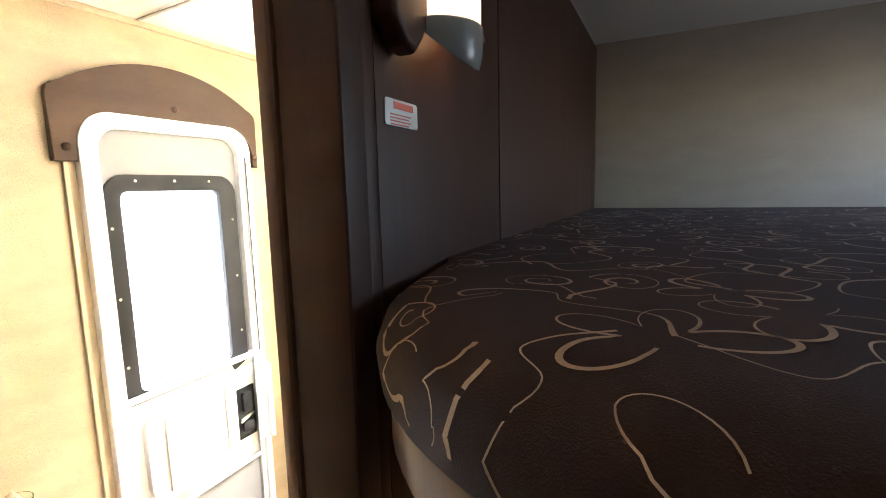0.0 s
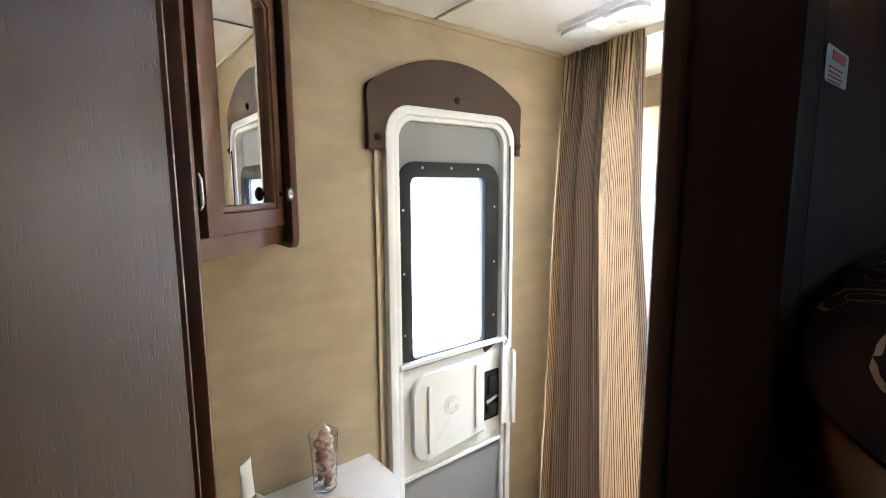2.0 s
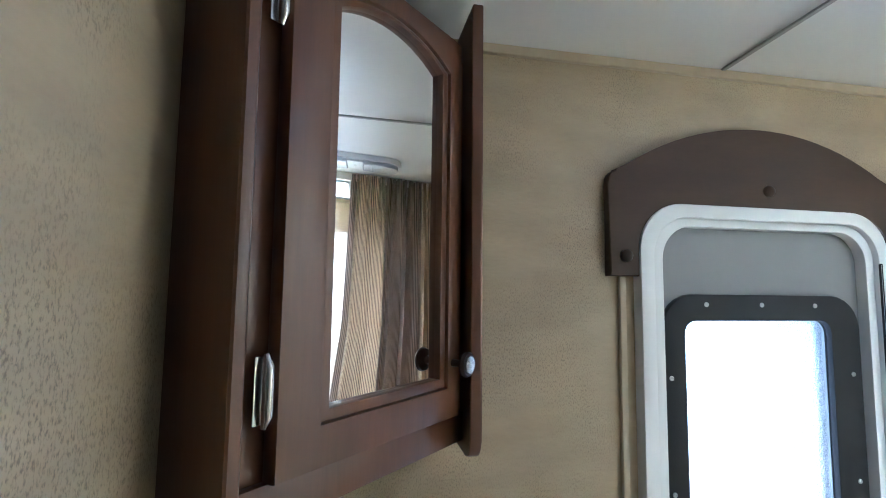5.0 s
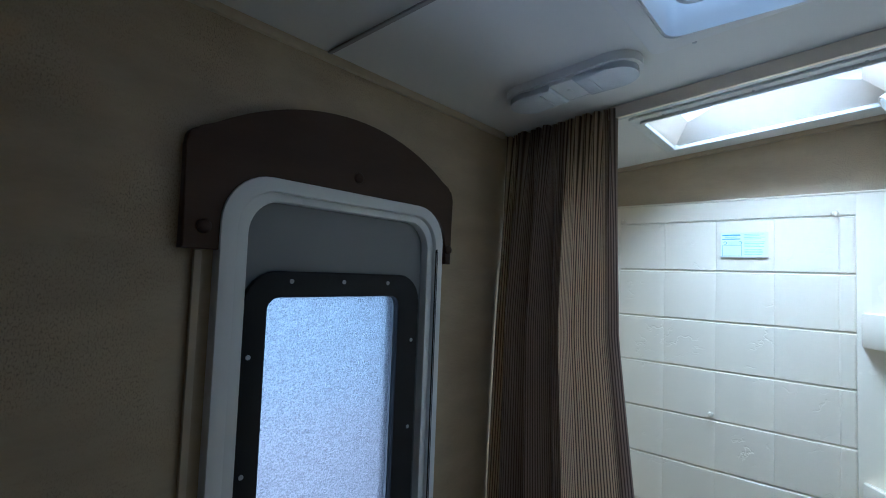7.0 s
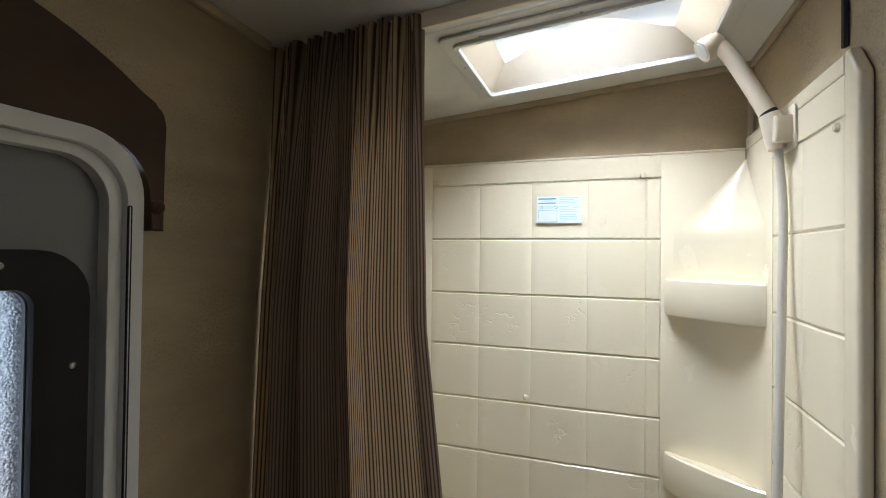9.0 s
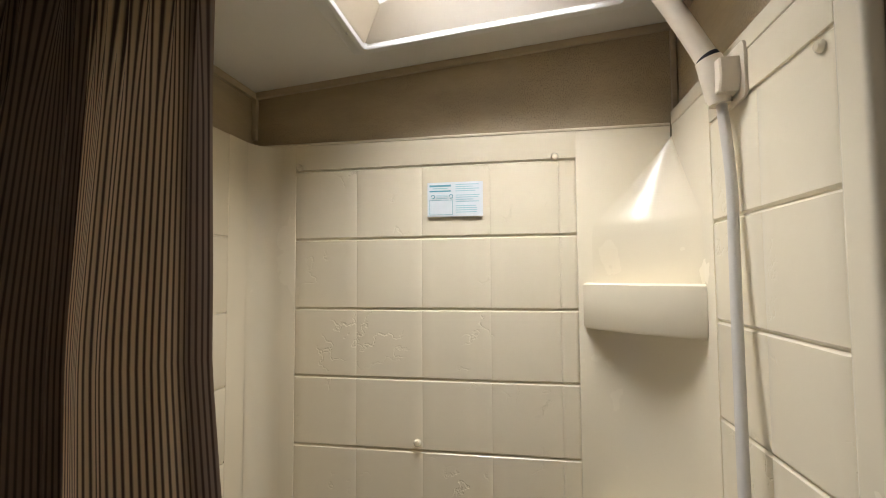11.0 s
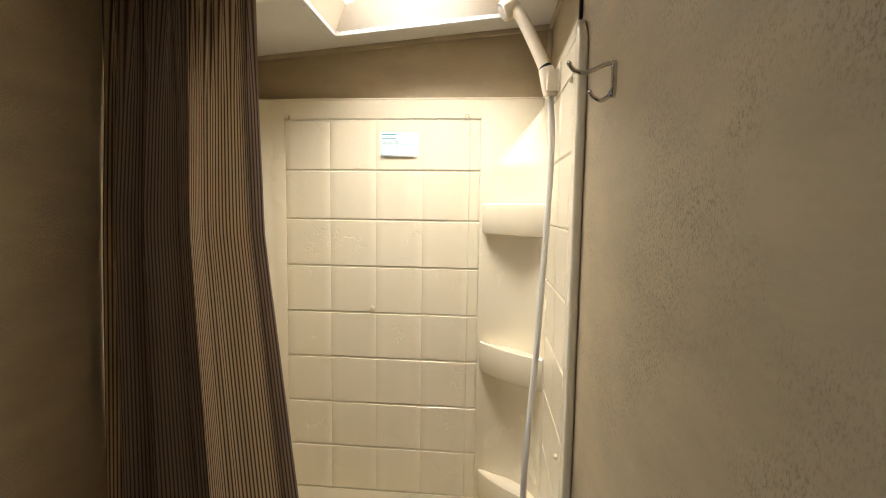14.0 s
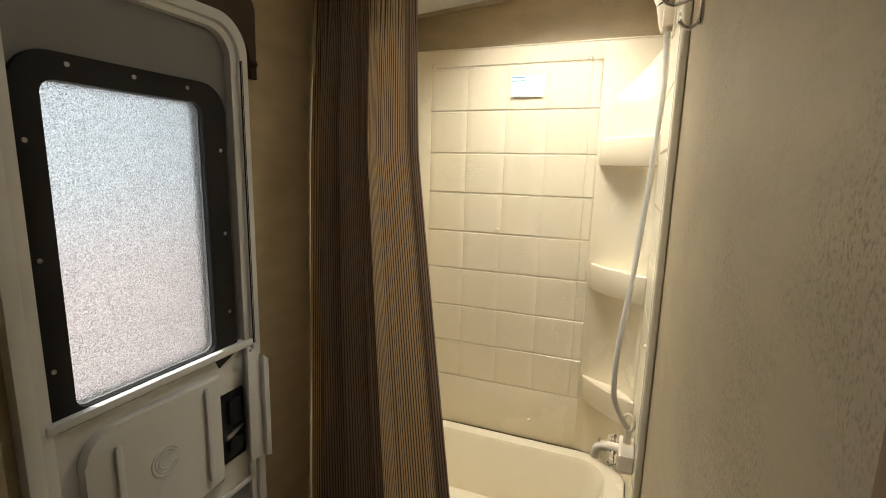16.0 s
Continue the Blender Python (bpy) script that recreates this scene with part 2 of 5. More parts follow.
DOORWOOD = material("door_veneer", (0.066, 0.027, 0.012), 0.36, scale=8, fine=55, bump=0.08, stretch=(4, 4, 0.35), second=(0.045, 0.019, 0.009))
dvn, dvl = DOORWOOD.node_tree.nodes, DOORWOOD.node_tree.links
dvb = dvn["Principled BSDF"]
dvc, dvm, dvp, dvk, dvr, dvq, dvx, dvt, dvh = (dvn.new("ShaderNode" + k) for k in ("TexCoord", "Mapping", "TexNoise", "TexNoise", "MapRange", "MapRange", "Math", "Mix", "Bump"))
dvm.inputs["Scale"].default_value = (1.0, 1.0, 0.16)
dvl.new(dvc.outputs["Object"], dvm.inputs[0])
dvl.new(dvm.outputs[0], dvp.inputs[0])
dvl.new(dvc.outputs["Object"], dvk.inputs[0])
dvp.inputs["Scale"].default_value, dvp.inputs["Detail"].default_value = 270, 2
dvk.inputs["Scale"].default_value, dvk.inputs["Detail"].default_value = 14, 2
for rng, a, c in ((dvr, 0.615, 0.66), (dvq, 0.42, 0.56)):
    rng.inputs[1].default_value, rng.inputs[2].default_value = a, c
dvl.new(dvp.outputs[0], dvr.inputs[0])
dvl.new(dvk.outputs[0], dvq.inputs[0])
dvx.operation = "MULTIPLY"
dvl.new(dvr.outputs[0], dvx.inputs[0])
dvl.new(dvq.outputs[0], dvx.inputs[1])
dvt.data_type = "RGBA"
dvl.new(dvb.inputs["Base Color"].links[0].from_socket, dvt.inputs[6])
dvt.inputs[7].default_value = (0.040, 0.017, 0.008, 1)
dvl.new(dvx.outputs[0], dvt.inputs[0])
dvl.new(dvt.outputs[2], dvb.inputs["Base Color"])
dvh.inputs["Strength"].default_value, dvh.inputs["Distance"].default_value = 0.25, 0.002
dvb.inputs["Specular IOR Level"].default_value = 0.33
dvh.invert = True
dvl.new(dvx.outputs[0], dvh.inputs["Height"])
dvl.new(dvb.inputs["Normal"].links[0].from_socket, dvh.inputs["Normal"])
dvl.new(dvh.outputs[0], dvb.inputs["Normal"])
VALANCE = material("valance_wood", (0.074, 0.043, 0.024), 0.5, scale=6, fine=80, bump=0.10, stretch=(0.5, 1, 2.5), second=(0.046, 0.027, 0.015))
VALANCE.node_tree.nodes["Principled BSDF"].inputs["Specular IOR Level"].default_value = 0.25
WHITE = material("white_enamel", (0.78, 0.78, 0.77), 0.35, scale=5, vary=0.02, fine=150, bump=0.03)
PLASTIC = material("white_plastic", (0.74, 0.73, 0.70), 0.42, scale=6, vary=0.02, fine=260, bump=0.12)
GREY = material("grey_door_skin", (0.225, 0.225, 0.225), 0.5, scale=5, vary=0.03, fine=500, bump=0.2)
BLACK = material("black_frame", (0.014, 0.014, 0.015), 0.55, scale=8, vary=0.1, fine=400, bump=0.12)
BLACK.node_tree.nodes["Principled BSDF"].inputs["Specular IOR Level"].default_value = 0.25
RUBBER = material("black_rubber", (0.012, 0.012, 0.013), 0.6, vary=0.1)
IVORY = material("ivory_acrylic", (0.81, 0.725, 0.54), 0.27, scale=5, vary=0.006, fine=30, bump=0.03, coat=0.2, rvar=0.015)
IVORYTILE = material("ivory_tile_relief", (0.81, 0.725, 0.54), 0.29, scale=7, vary=0.006, fine=60, bump=0.06, coat=0.2, rvar=0.015)
tn, tl = IVORYTILE.node_tree.nodes, IVORYTILE.node_tree.links
ttc, tno, tmk, tsub, tabs, tmr, tmm, tmul, tbp = (tn.new("ShaderNode" + k) for k in ("TexCoord", "TexNoise", "TexNoise", "Math", "Math", "MapRange", "MapRange", "Math", "Bump"))
toi, tad = tn.new("ShaderNodeObjectInfo"), tn.new("ShaderNodeVectorMath")
tl.new(ttc.outputs["Object"], tad.inputs[0])
tl.new(toi.outputs["Location"], tad.inputs[1])
for nd, sc, de in ((tno, 13, 5), (tmk, 6, 2)):
    nd.inputs["Scale"].default_value, nd.inputs["Detail"].default_value = sc, de
    tl.new(tad.outputs[0], nd.inputs[0])
tsub.operation, tsub.inputs[1].default_value = "SUBTRACT", 0.5
tabs.operation, tmul.operation = "ABSOLUTE", "MULTIPLY"
tl.new(tno.outputs[0], tsub.inputs[0])
tl.new(tsub.outputs[0], tabs.inputs[0])
tmr.inputs[1].default_value, tmr.inputs[2].default_value, tmr.inputs[3].default_value, tmr.inputs[4].default_value = 0.0, 0.016, 1.0, 0.0
tl.new(tabs.outputs[0], tmr.inputs[0])
tmm.inputs[1].default_value, tmm.inputs[2].default_value = 0.55, 0.66
tl.new(tmk.outputs[0], tmm.inputs[0])
tl.new(tmr.outputs[0], tmul.inputs[0])
tl.new(tmm.outputs[0], tmul.inputs[1])
tbp.inputs["Strength"].default_value, tbp.inputs["Distance"].default_value = 0.40, 0.003
tbp.invert = True
tl.new(tmul.outputs[0], tbp.inputs["Height"])
tl.new(tn["Principled BSDF"].inputs["Normal"].links[0].from_socket, tbp.inputs["Normal"])
tl.new(tbp.outputs[0], tn["Principled BSDF"].inputs["Normal"])
CHROME = material("brushed_nickel", (0.62, 0.60, 0.57), 0.22, metal=1.0, vary=0.05, bump=0.02)
STEEL = material("screw_steel", (0.55, 0.55, 0.55), 0.3, metal=1.0, vary=0.05)
BRONZE = material("aged_bronze", (0.075, 0.055, 0.045), 0.3, metal=0.9, vary=0.1)
COUNTER = material("pale_marble_laminate", (0.70, 0.67, 0.62), 0.3, scale=11, vary=0.06, fine=60, bump=0.02, second=(0.60, 0.57, 0.53))
BASIN = material("bisque_basin", (0.76, 0.68, 0.54), 0.18, vary=0.02, bump=0.0)
BEIGEPLASTIC = material("bisque_plastic", (0.76, 0.67, 0.52), 0.35, vary=0.03, bump=0.05)
HOSE = material("grey_white_hose", (0.62, 0.58, 0.51), 0.4, vary=0.03, fine=300, bump=0.15)
MIRROR = material("mirror_silver", (0.90, 0.91, 0.92), 0.02, metal=1.0, vary=0.0, bump=0.0)
for lk in list(MIRROR.node_tree.nodes["Principled BSDF"].inputs["Roughness"].links):
    MIRROR.node_tree.links.remove(lk)
MIRROR.node_tree.nodes["Principled BSDF"].inputs["Roughness"].default_value = 0.008
FLOOR = material("vinyl_plank", (0.20, 0.135, 0.085), 0.45, scale=6, fine=60, bump=0.1, stretch=(0.4, 3, 1), second=(0.13, 0.085, 0.055))
PAPERWHITE = material("paper_label", (0.80, 0.84, 0.86), 0.5, vary=0.02, bump=0.0)
INKBLUE = material("teal_ink", (0.16, 0.42, 0.48), 0.6, vary=0.02, bump=0.0)
INKPALE = material("pale_teal_ink", (0.45, 0.66, 0.70), 0.6, vary=0.02, bump=0.0)
INKRED = material("red_ink", (0.72, 0.20, 0.16), 0.6, vary=0.02, bump=0.0)
SHELLS = [material("shell_" + n, c, 0.4, scale=40, vary=0.12, fine=160, bump=0.2) for n, c in
          (("peach", (0.74, 0.47, 0.33)), ("cream", (0.78, 0.68, 0.55)), ("rose", (0.66, 0.38, 0.31)))]
FROST = glass("frosted_door_glass", (0.97, 0.98, 0.99), 0.42, 300, 0.9)
CLEAR = glass("clear_glass", (0.97, 0.98, 0.98), 0.03)
gn, gl = FROST.node_tree.nodes, FROST.node_tree.links
grain, gm, gc = gn.new("ShaderNodeTexNoise"), gn.new("ShaderNodeMapRange"), gn.new("ShaderNodeTexCoord")
grain.inputs["Scale"].default_value, grain.inputs["Detail"].default_value = 360, 3
gm.inputs[1].default_value, gm.inputs[2].default_value, gm.inputs[3].default_value, gm.inputs[4].default_value = 0.36, 0.64, 0.045, 0.150
gl.new(gc.outputs["Object"], grain.inputs[0])
gl.new(grain.outputs[0], gm.inputs[0])
gl.new(gm.outputs[0], gn["Principled BSDF"].inputs["Base Color"])
ACRYL = glass("clear_acrylic", (0.96, 0.97, 0.98), 0.12)
LENS = material("lamp_lens", (0.72, 0.74, 0.76), 0.2, scale=20, vary=0.03, fine=300, bump=0.35)
CLOTH = striped_cloth()

# ---- setting ----
STR = "structure"
WALL_TOP = 2.3
bm = boxed(-2.0, 1.60, -2.7, 0.06, FZ - 0.05, FZ)
single("floor", bm, FLOOR, "brown vinyl plank floor", "floor", STR)

# outer wall with the entry door's opening
bm = bmesh.new()
for x0, x1, z0, z1 in ((-0.64, 0.07, FZ, WALL_TOP), (0.58, 1.50, FZ, WALL_TOP), (0.07, 0.58, 1.735, WALL_TOP)):
    box(bm, x0, x1, 0.0, 0.05, z0, z1)
single("wall_entry", bm, PAPER, "beige mottled vinyl wallpaper wall round the entry door", "wall", STR)
single("wall_side", boxed(-0.64, -0.59, -0.655, 0.0, FZ, WALL_TOP), PAPER, "beige mottled wallpaper wall behind the corner cabinet", "wall", STR)
single("wall_tub", boxed(1.50, 1.55, -1.055, 0.05, FZ, WALL_TOP), PAPER, "beige wallpaper wall behind the tub", "wall", STR)
single("wall_partition", boxed(-0.2035, 1.50, -1.045, -1.005, FZ, WALL_TOP), PAPER, "beige mottled wallpaper partition wall beside the tub", "wall", STR)
BUNKPAPER = material("bunk_wallpaper", (0.42, 0.36, 0.27), 0.6, scale=9, fine=95, bump=0.2, stretch=(0.6, 0.6, 1.6), second=(0.36, 0.30, 0.22))
single("wall_bunk_end", boxed(1.50, 1.55, -2.70, -1.055, FZ, WALL_TOP), BUNKPAPER, "plain beige wall at the end of the bunk", "wall", STR)
bm = bmesh.new()
for x0, x1, z0, z1 in ((-2.0, 0.6, FZ, WALL_TOP), (1.2, 1.55, FZ, WALL_TOP), (0.6, 1.2, FZ, 1.55), (0.6, 1.2, 1.95, WALL_TOP)):
    box(bm, x0, x1, -2.70, -2.65, z0, z1)
single("wall_bunk_window", bm, BUNKPAPER, "plain wall with the bunk's small window opening", "wall", STR)
single("wall_hall", boxed(-2.05, -2.0, -2.70, -0.65, FZ, WALL_TOP), DARKWOOD, "dark panelled wall closing the hall", "wall", STR)
single("wall_hall_front", boxed(-2.0, -0.64, -0.70, -0.65, FZ, WALL_TOP), DARKWOOD, "dark panelled wall beside the bathroom doorway", "wall", STR)

# dark panelling on the bunk's side of the partition, in two boards with a joint
panel_root = thing("bunk_wall_panelling", pose(0.6, -1.058, FZ), "dark-stained wood panelling on the bunk wall", "wall panelling", "", STR)
part("panel", boxed(-0.20, 0.243, -1.058, -1.047, FZ, 2.10, 0.002), DARKWOOD, panel_root)
part("panel", boxed(0.249, 1.498, -1.058, -1.047, FZ, 2.10, 0.002), DARKWOOD, panel_root)

# ceiling with the two roof openings, following the arch of the roof
SKY = (1.035, 1.352, -0.868, -0.345)
VENT = (0.290, 0.649, -0.869, -0.509)
xs = sorted({-2.0, -0.59, VENT[0], VENT[1], SKY[0], SKY[1], 1.5})
ys = sorted({-2.65, -1.06, VENT[2], VENT[3], SKY[2], SKY[3], 0.0})
bm = bmesh.new()
lo = {(x, y): bm.verts.new((x, y, ceil_z(y))) for x in xs for y in ys}
hi = {(x, y): bm.verts.new((x, y, ceil_z(y) + 0.05)) for x in xs for y in ys}
solid = {}
for i in range(len(xs) - 1):
    for j in range(len(ys) - 1):
        cx, cy = (xs[i] + xs[i + 1]) / 2, (ys[j] + ys[j + 1]) / 2
        solid[i, j] = not any(a < cx < b and c < cy < d for a, b, c, d in (SKY, VENT))
for (i, j), ok in solid.items():
    if not ok:
        continue
    q = [(xs[i], ys[j]), (xs[i + 1], ys[j]), (xs[i + 1], ys[j + 1]), (xs[i], ys[j + 1])]
    bm.faces.new([lo[p] for p in q])
    bm.faces.new([hi[p] for p in q])
    for k, (di, dj) in enumerate(((0, -1), (1, 0), (0, 1), (-1, 0))):
        if not solid.get((i + di, j + dj), False):
            a, b = q[k], q[(k + 1) % 4]
            bm.faces.new((lo[a], lo[b], hi[b], hi[a]))
single("ceiling", bm, CEIL, "off-white panelled ceiling with a gentle arch", "ceiling", STR, smooth=False)


def on_ceiling(bm, drop=0.0):
    """Tips geometry laid at z = 0 onto the arched ceiling."""
    for v in bm.verts:
        v.co.z += ceil_z(v.co.y) - drop
    return bm


bm = on_ceiling(boxed(0.238, 0.246, -2.6, -0.002, -0.003, 0.001))
single("ceiling_batten", bm, BATTEN, "thin grey joint strip between ceiling panels", "trim", STR)

# slim cove trims where walls meet the ceiling
bm = boxed(-0.588, 0.86, -0.012, -0.001, 2.004, 2.021, 0.003)
single("trim_entry", bm, COVE, "slim beige cove trim under the ceiling", "trim", STR)
bm = boxed(0.90, 1.498, -0.012, -0.001, 2.004, 2.021, 0.003)
single("trim_tub_end", bm, COVE, "slim beige cove trim over the tub", "trim", STR)
bm = bmesh.new()
slab(bm, [(-1.003, ceil_z(-1.003)), (-0.013, ceil_z(-0.013)), (-0.013, ceil_z(-0.013) - 0.016), (-1.003, ceil_z(-1.003) - 0.016)], 1.486, 1.499, "x", 0.003)
single("trim_tub_back", bm, COVE, "slim beige cove trim over the tub's back wall", "trim", STR)
bm = boxed(0.91, 1.485, -1.004, -0.994, ceil_z(-1) - 0.018, ceil_z(-1) - 0.001, 0.003)
single("trim_shower", bm, COVE, "slim beige cove trim over the shower wall", "trim", STR)
for y0, y1 in ((-0.014, -0.002), (-1.003, -0.991)):
    single("trim_corner", boxed(1.487, 1.499, y0, y1, 1.90, ceil_z(y0) - 0.017, 0.003), COVE, "slim beige corner trim above the tub surround", "trim", STR)
single("trim_panel_edge", boxed(0.987, 0.997, -1.004, -0.996, 1.93, ceil_z(-1) - 0.002, 0.002), RUBBER, "dark joint strip up the wall above the surround", "trim", STR)

# doorway: the post at the partition's end and the hinge jamb
post = thing("doorway_post", pose(-0.23, -1.03, FZ), "dark-stained wood post at the bathroom doorway", "door post", "", STR)
part("core", boxed(-0.246, -0.204, -1.066, -0.985, FZ, 2.09, 0.006, 3), DARKWOOD, post)
part("moulding", boxed(-0.252, -0.205, -0.985, -0.962, FZ, 2.09, 0.008, 3), WOOD, post)
part("casing", boxed(-0.2035, -0.180, -1.063, -1.0585, FZ, 2.09, 0.004, 2), DARKWOOD, post)
jamb = thing("doorway_jamb", pose(-0.6, -0.70, FZ), "dark cherry wood hinge jamb of the bathroom doorway", "door jamb", "", STR)
part("core", boxed(-0.640, -0.593, -0.704, -0.656, FZ, 2.07, 0.004, 3), WOOD, jamb)
part("edge_strip", boxed(-0.5925, -0.574, -0.676, -0.656, FZ, 2.07, 0.004, 3), WOOD, jamb)

# the bathroom door, standing open into the hall; local x runs from hinge to free edge
ang = -138.0
leaf = thing("door_bathroom", pose(-0.599, -0.712, FZ, 0, 0, ang), "brown wood-veneer bathroom door standing open", "door", "", STR)
part("leaf", boxed(0.0, 0.50, -0.03, 0.0, 0.01, 1.98, 0.004, 3), DOORWOOD, leaf, local=True)
part("door_handle", lathe(bmesh.new(), [(0.002, 0), (0.026, 0.001), (0.026, 0.004), (0.011, 0.01), (0.011, 0.03), (0.026, 0.038), (0.028, 0.05), (0.018, 0.058), (0.002, 0.06)], 20, pose(0.46, 0.0, 0.95, -90)), CHROME, leaf, "round nickel knob", local=True)

# ---- entry door ----
entry = thing("entry_door", pose(0.325, 0.0, FZ), "grey entry door with frosted window in white rounded frame", "door")
outer = round_rect(0.053, 0.585, FZ + 0.01, 1.757, 0.085, 10, 0.03)
mid = round_rect(0.080, 0.560, FZ + 0.04, 1.733, 0.070, 10, 0.02)
inner = round_rect(0.103, 0.541, FZ + 0.06, 1.718, 0.060, 10, 0.015)
frame_part = part("door_frame", ring(bmesh.new(), outer, mid, -0.024, 0.004, "y", 0.004), WHITE, entry, "white enamelled rounded frame")
part("inner_lip", ring(bmesh.new(), mid, inner, -0.014, 0.03, "y", 0.003), WHITE, frame_part)
part("seal", ring(bmesh.new(), round_rect(0.5605, 0.5655, 0.96, 1.66, 0.002, 2), round_rect(0.5615, 0.5645, 0.962, 1.658, 0.001, 2), -0.0255, -0.020, "y"), RUBBER, frame_part, "black rubber door seal")
hole = round_rect(0.148, 0.458, 0.975, 1.549, 0.022, 6)
skin = round_rect(0.090, 0.559, FZ + 0.061, 1.719, 0.06, 6, 0.014)
part("door_skin", ring(bmesh.new(), skin, hole, 0.006, 0.034, "y", 0.0), GREY, entry, "grey textured door skin")
win = part("window_frame", ring(bmesh.new(), round_rect(0.104, 0.524, 0.946, 1.597, 0.062, 6, 0.01), round_rect(0.147, 0.459, 0.974, 1.550, 0.023, 6), -0.008, 0.0055, "y", 0.003), BLACK, entry, "black screwed-on window frame")
pane = part("pane", slab(bmesh.new(), round_rect(0.140, 0.466, 0.967, 1.556, 0.02, 6), 0.012, 0.017, "y"), FROST, entry, "frosted rain-textured glass")
pane.visible_shadow = False
screw_me = None
for sx, sz in [(0.191, 1.579), (0.307, 1.579), (0.424, 1.578)] + [(0.117, 1.451 - 0.195 * i) for i in range(3)] + [(0.503, 1.450 - 0.195 * i) for i in range(3)]:
    if screw_me is None:
        ob = part("screw", lathe(bmesh.new(), [(0.001, 0), (0.0044, 0), (0.0041, 0.0015), (0.0025, 0.0022), (0.0018, 0.001), (0.001, 0.001)], 12, pose(0, 0, 0, 90)), STEEL, win, local=True)
        screw_me = ob.data
    else:
        ob = new("screw", screw_me)
        ob.parent = win
    ob.location = Vector((sx, -0.008, sz)) - world_of(win).translation
part("sill_bar", boxed(0.090, 0.570, -0.022, 0.006, 0.954, 0.972, 0.004, 2), WHITE, entry, "white metal crossbar")
lowp = round_rect(0.092, 0.545, 0.585, 0.950, 0.006, 2)
part("screen_panel", slab(bmesh.new(), lowp, -0.006, 0.004, "y", 0.002), PLASTIC, entry, "white plastic screen-door panel")
slide = part("sliding_cover", slab(bmesh.new(), [(0.445, 0.640), (0.445, 0.922)] + [p for p in round_rect(0.135, 0.445, 0.625, 0.922, 0.055, 8) if p[0] < 0.25], -0.028, -0.005, "y", 0.008, 3), PLASTIC, entry, "white plastic sliding hatch")
for rx, z0, z1 in ((0.194, 0.648, 0.882), (0.402, 0.668, 0.905)):
    part("rib", slab(bmesh.new(), round_rect(rx - 0.007, rx + 0.007, z0, z1, 0.006, 4), -0.036, -0.027, "y", 0.003), PLASTIC, slide)
for r in (0.016, 0.024, 0.032):
    bm = bmesh.new()
    pts = [(0.290 + r * math.cos(a), -0.0285, 0.790 + r * math.sin(a)) for a in np.linspace(0.5, 5.9, 28)]
    part("embossed_ring", tube(bm, pts, 0.0016, 6), PLASTIC, slide)
latch = part("latch_box", ring(bmesh.new(), round_rect(0.452, 0.532, 0.665, 0.852, 0.004, 2), round_rect(0.458, 0.526, 0.671, 0.846, 0.003, 2), -0.010, 0.0, "y", 0.002), BLACK, entry, "black door latch and deadbolt")
part("latch_back", boxed(0.459, 0.525, -0.0075, -0.0065, 0.672, 0.845), RUBBER, latch)
part("paddle", slab(bmesh.new(), round_rect(0.476, 0.516, 0.765, 0.835, 0.008, 4), -0.019, -0.008, "y", 0.004), BLACK, latch)
part("deadbolt", slab(bmesh.new(), round_rect(0.470, 0.518, 0.690, 0.728, 0.012, 4), -0.020, -0.008, "y", 0.005), BLACK, latch)
part("lever", slab(bmesh.new(), [(0.466, 0.742), (0.522, 0.752), (0.522, 0.744), (0.49, 0.735), (0.466, 0.728)], -0.016, -0.008, "y", 0.002), STEEL, latch)
flap = part("screen_edge_flap", slab(bmesh.new(), [(0.526, 0.958), (0.534, 0.962), (0.570, 0.928), (0.570, 0.640), (0.522, 0.640)], -0.036, -0.028, "y", 0.003), WHITE, entry, "white metal flap at the latch side")
part("folded_lip", slab(bmesh.new(), [(0.566, 0.930), (0.584, 0.912), (0.584, 0.632), (0.566, 0.640)], -0.050, -0.033, "y", 0.003), WHITE, flap)
for z in (0.950, 0.634):
    part("screw", lathe(bmesh.new(), [(0.001, 0), (0.0044, 0), (0.0036, 0.002), (0.001, 0.0025)], 12, pose(0.536, -0.036 if z > 0.8 else -0.0245, z, 90)), STEEL, flap)
part("corner_wedge", slab(bmesh.new(), [(0.452, 0.946), (0.516, 0.950), (0.462, 0.926)], -0.009, -0.0065, "y"), RUBBER, entry)
part("lower_bar", boxed(0.092, 0.560, -0.012, 0.0055, 0.568, 0.584, 0.003), WHITE, entry)
part("lower_panel", boxed(0.094, 0.556, -0.003, 0.0055, FZ + 0.08, 0.566, 0.002), GREY, entry)

# glowing sheet in place of the daylit distance outside, pinkish low, bluish high
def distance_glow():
    m = bpy.data.materials.new("backdrop_emission")
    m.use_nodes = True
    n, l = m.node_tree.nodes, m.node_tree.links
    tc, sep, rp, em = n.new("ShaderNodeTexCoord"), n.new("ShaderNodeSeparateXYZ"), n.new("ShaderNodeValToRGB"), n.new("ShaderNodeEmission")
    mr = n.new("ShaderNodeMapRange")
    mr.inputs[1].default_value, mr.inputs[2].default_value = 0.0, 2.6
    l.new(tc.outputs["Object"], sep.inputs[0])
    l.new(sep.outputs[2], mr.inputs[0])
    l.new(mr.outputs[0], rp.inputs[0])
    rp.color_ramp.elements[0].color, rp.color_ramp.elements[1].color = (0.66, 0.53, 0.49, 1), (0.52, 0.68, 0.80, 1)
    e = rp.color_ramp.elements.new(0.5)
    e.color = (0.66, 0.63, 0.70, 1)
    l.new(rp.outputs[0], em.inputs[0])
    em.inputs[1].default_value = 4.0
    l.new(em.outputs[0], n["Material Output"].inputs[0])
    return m


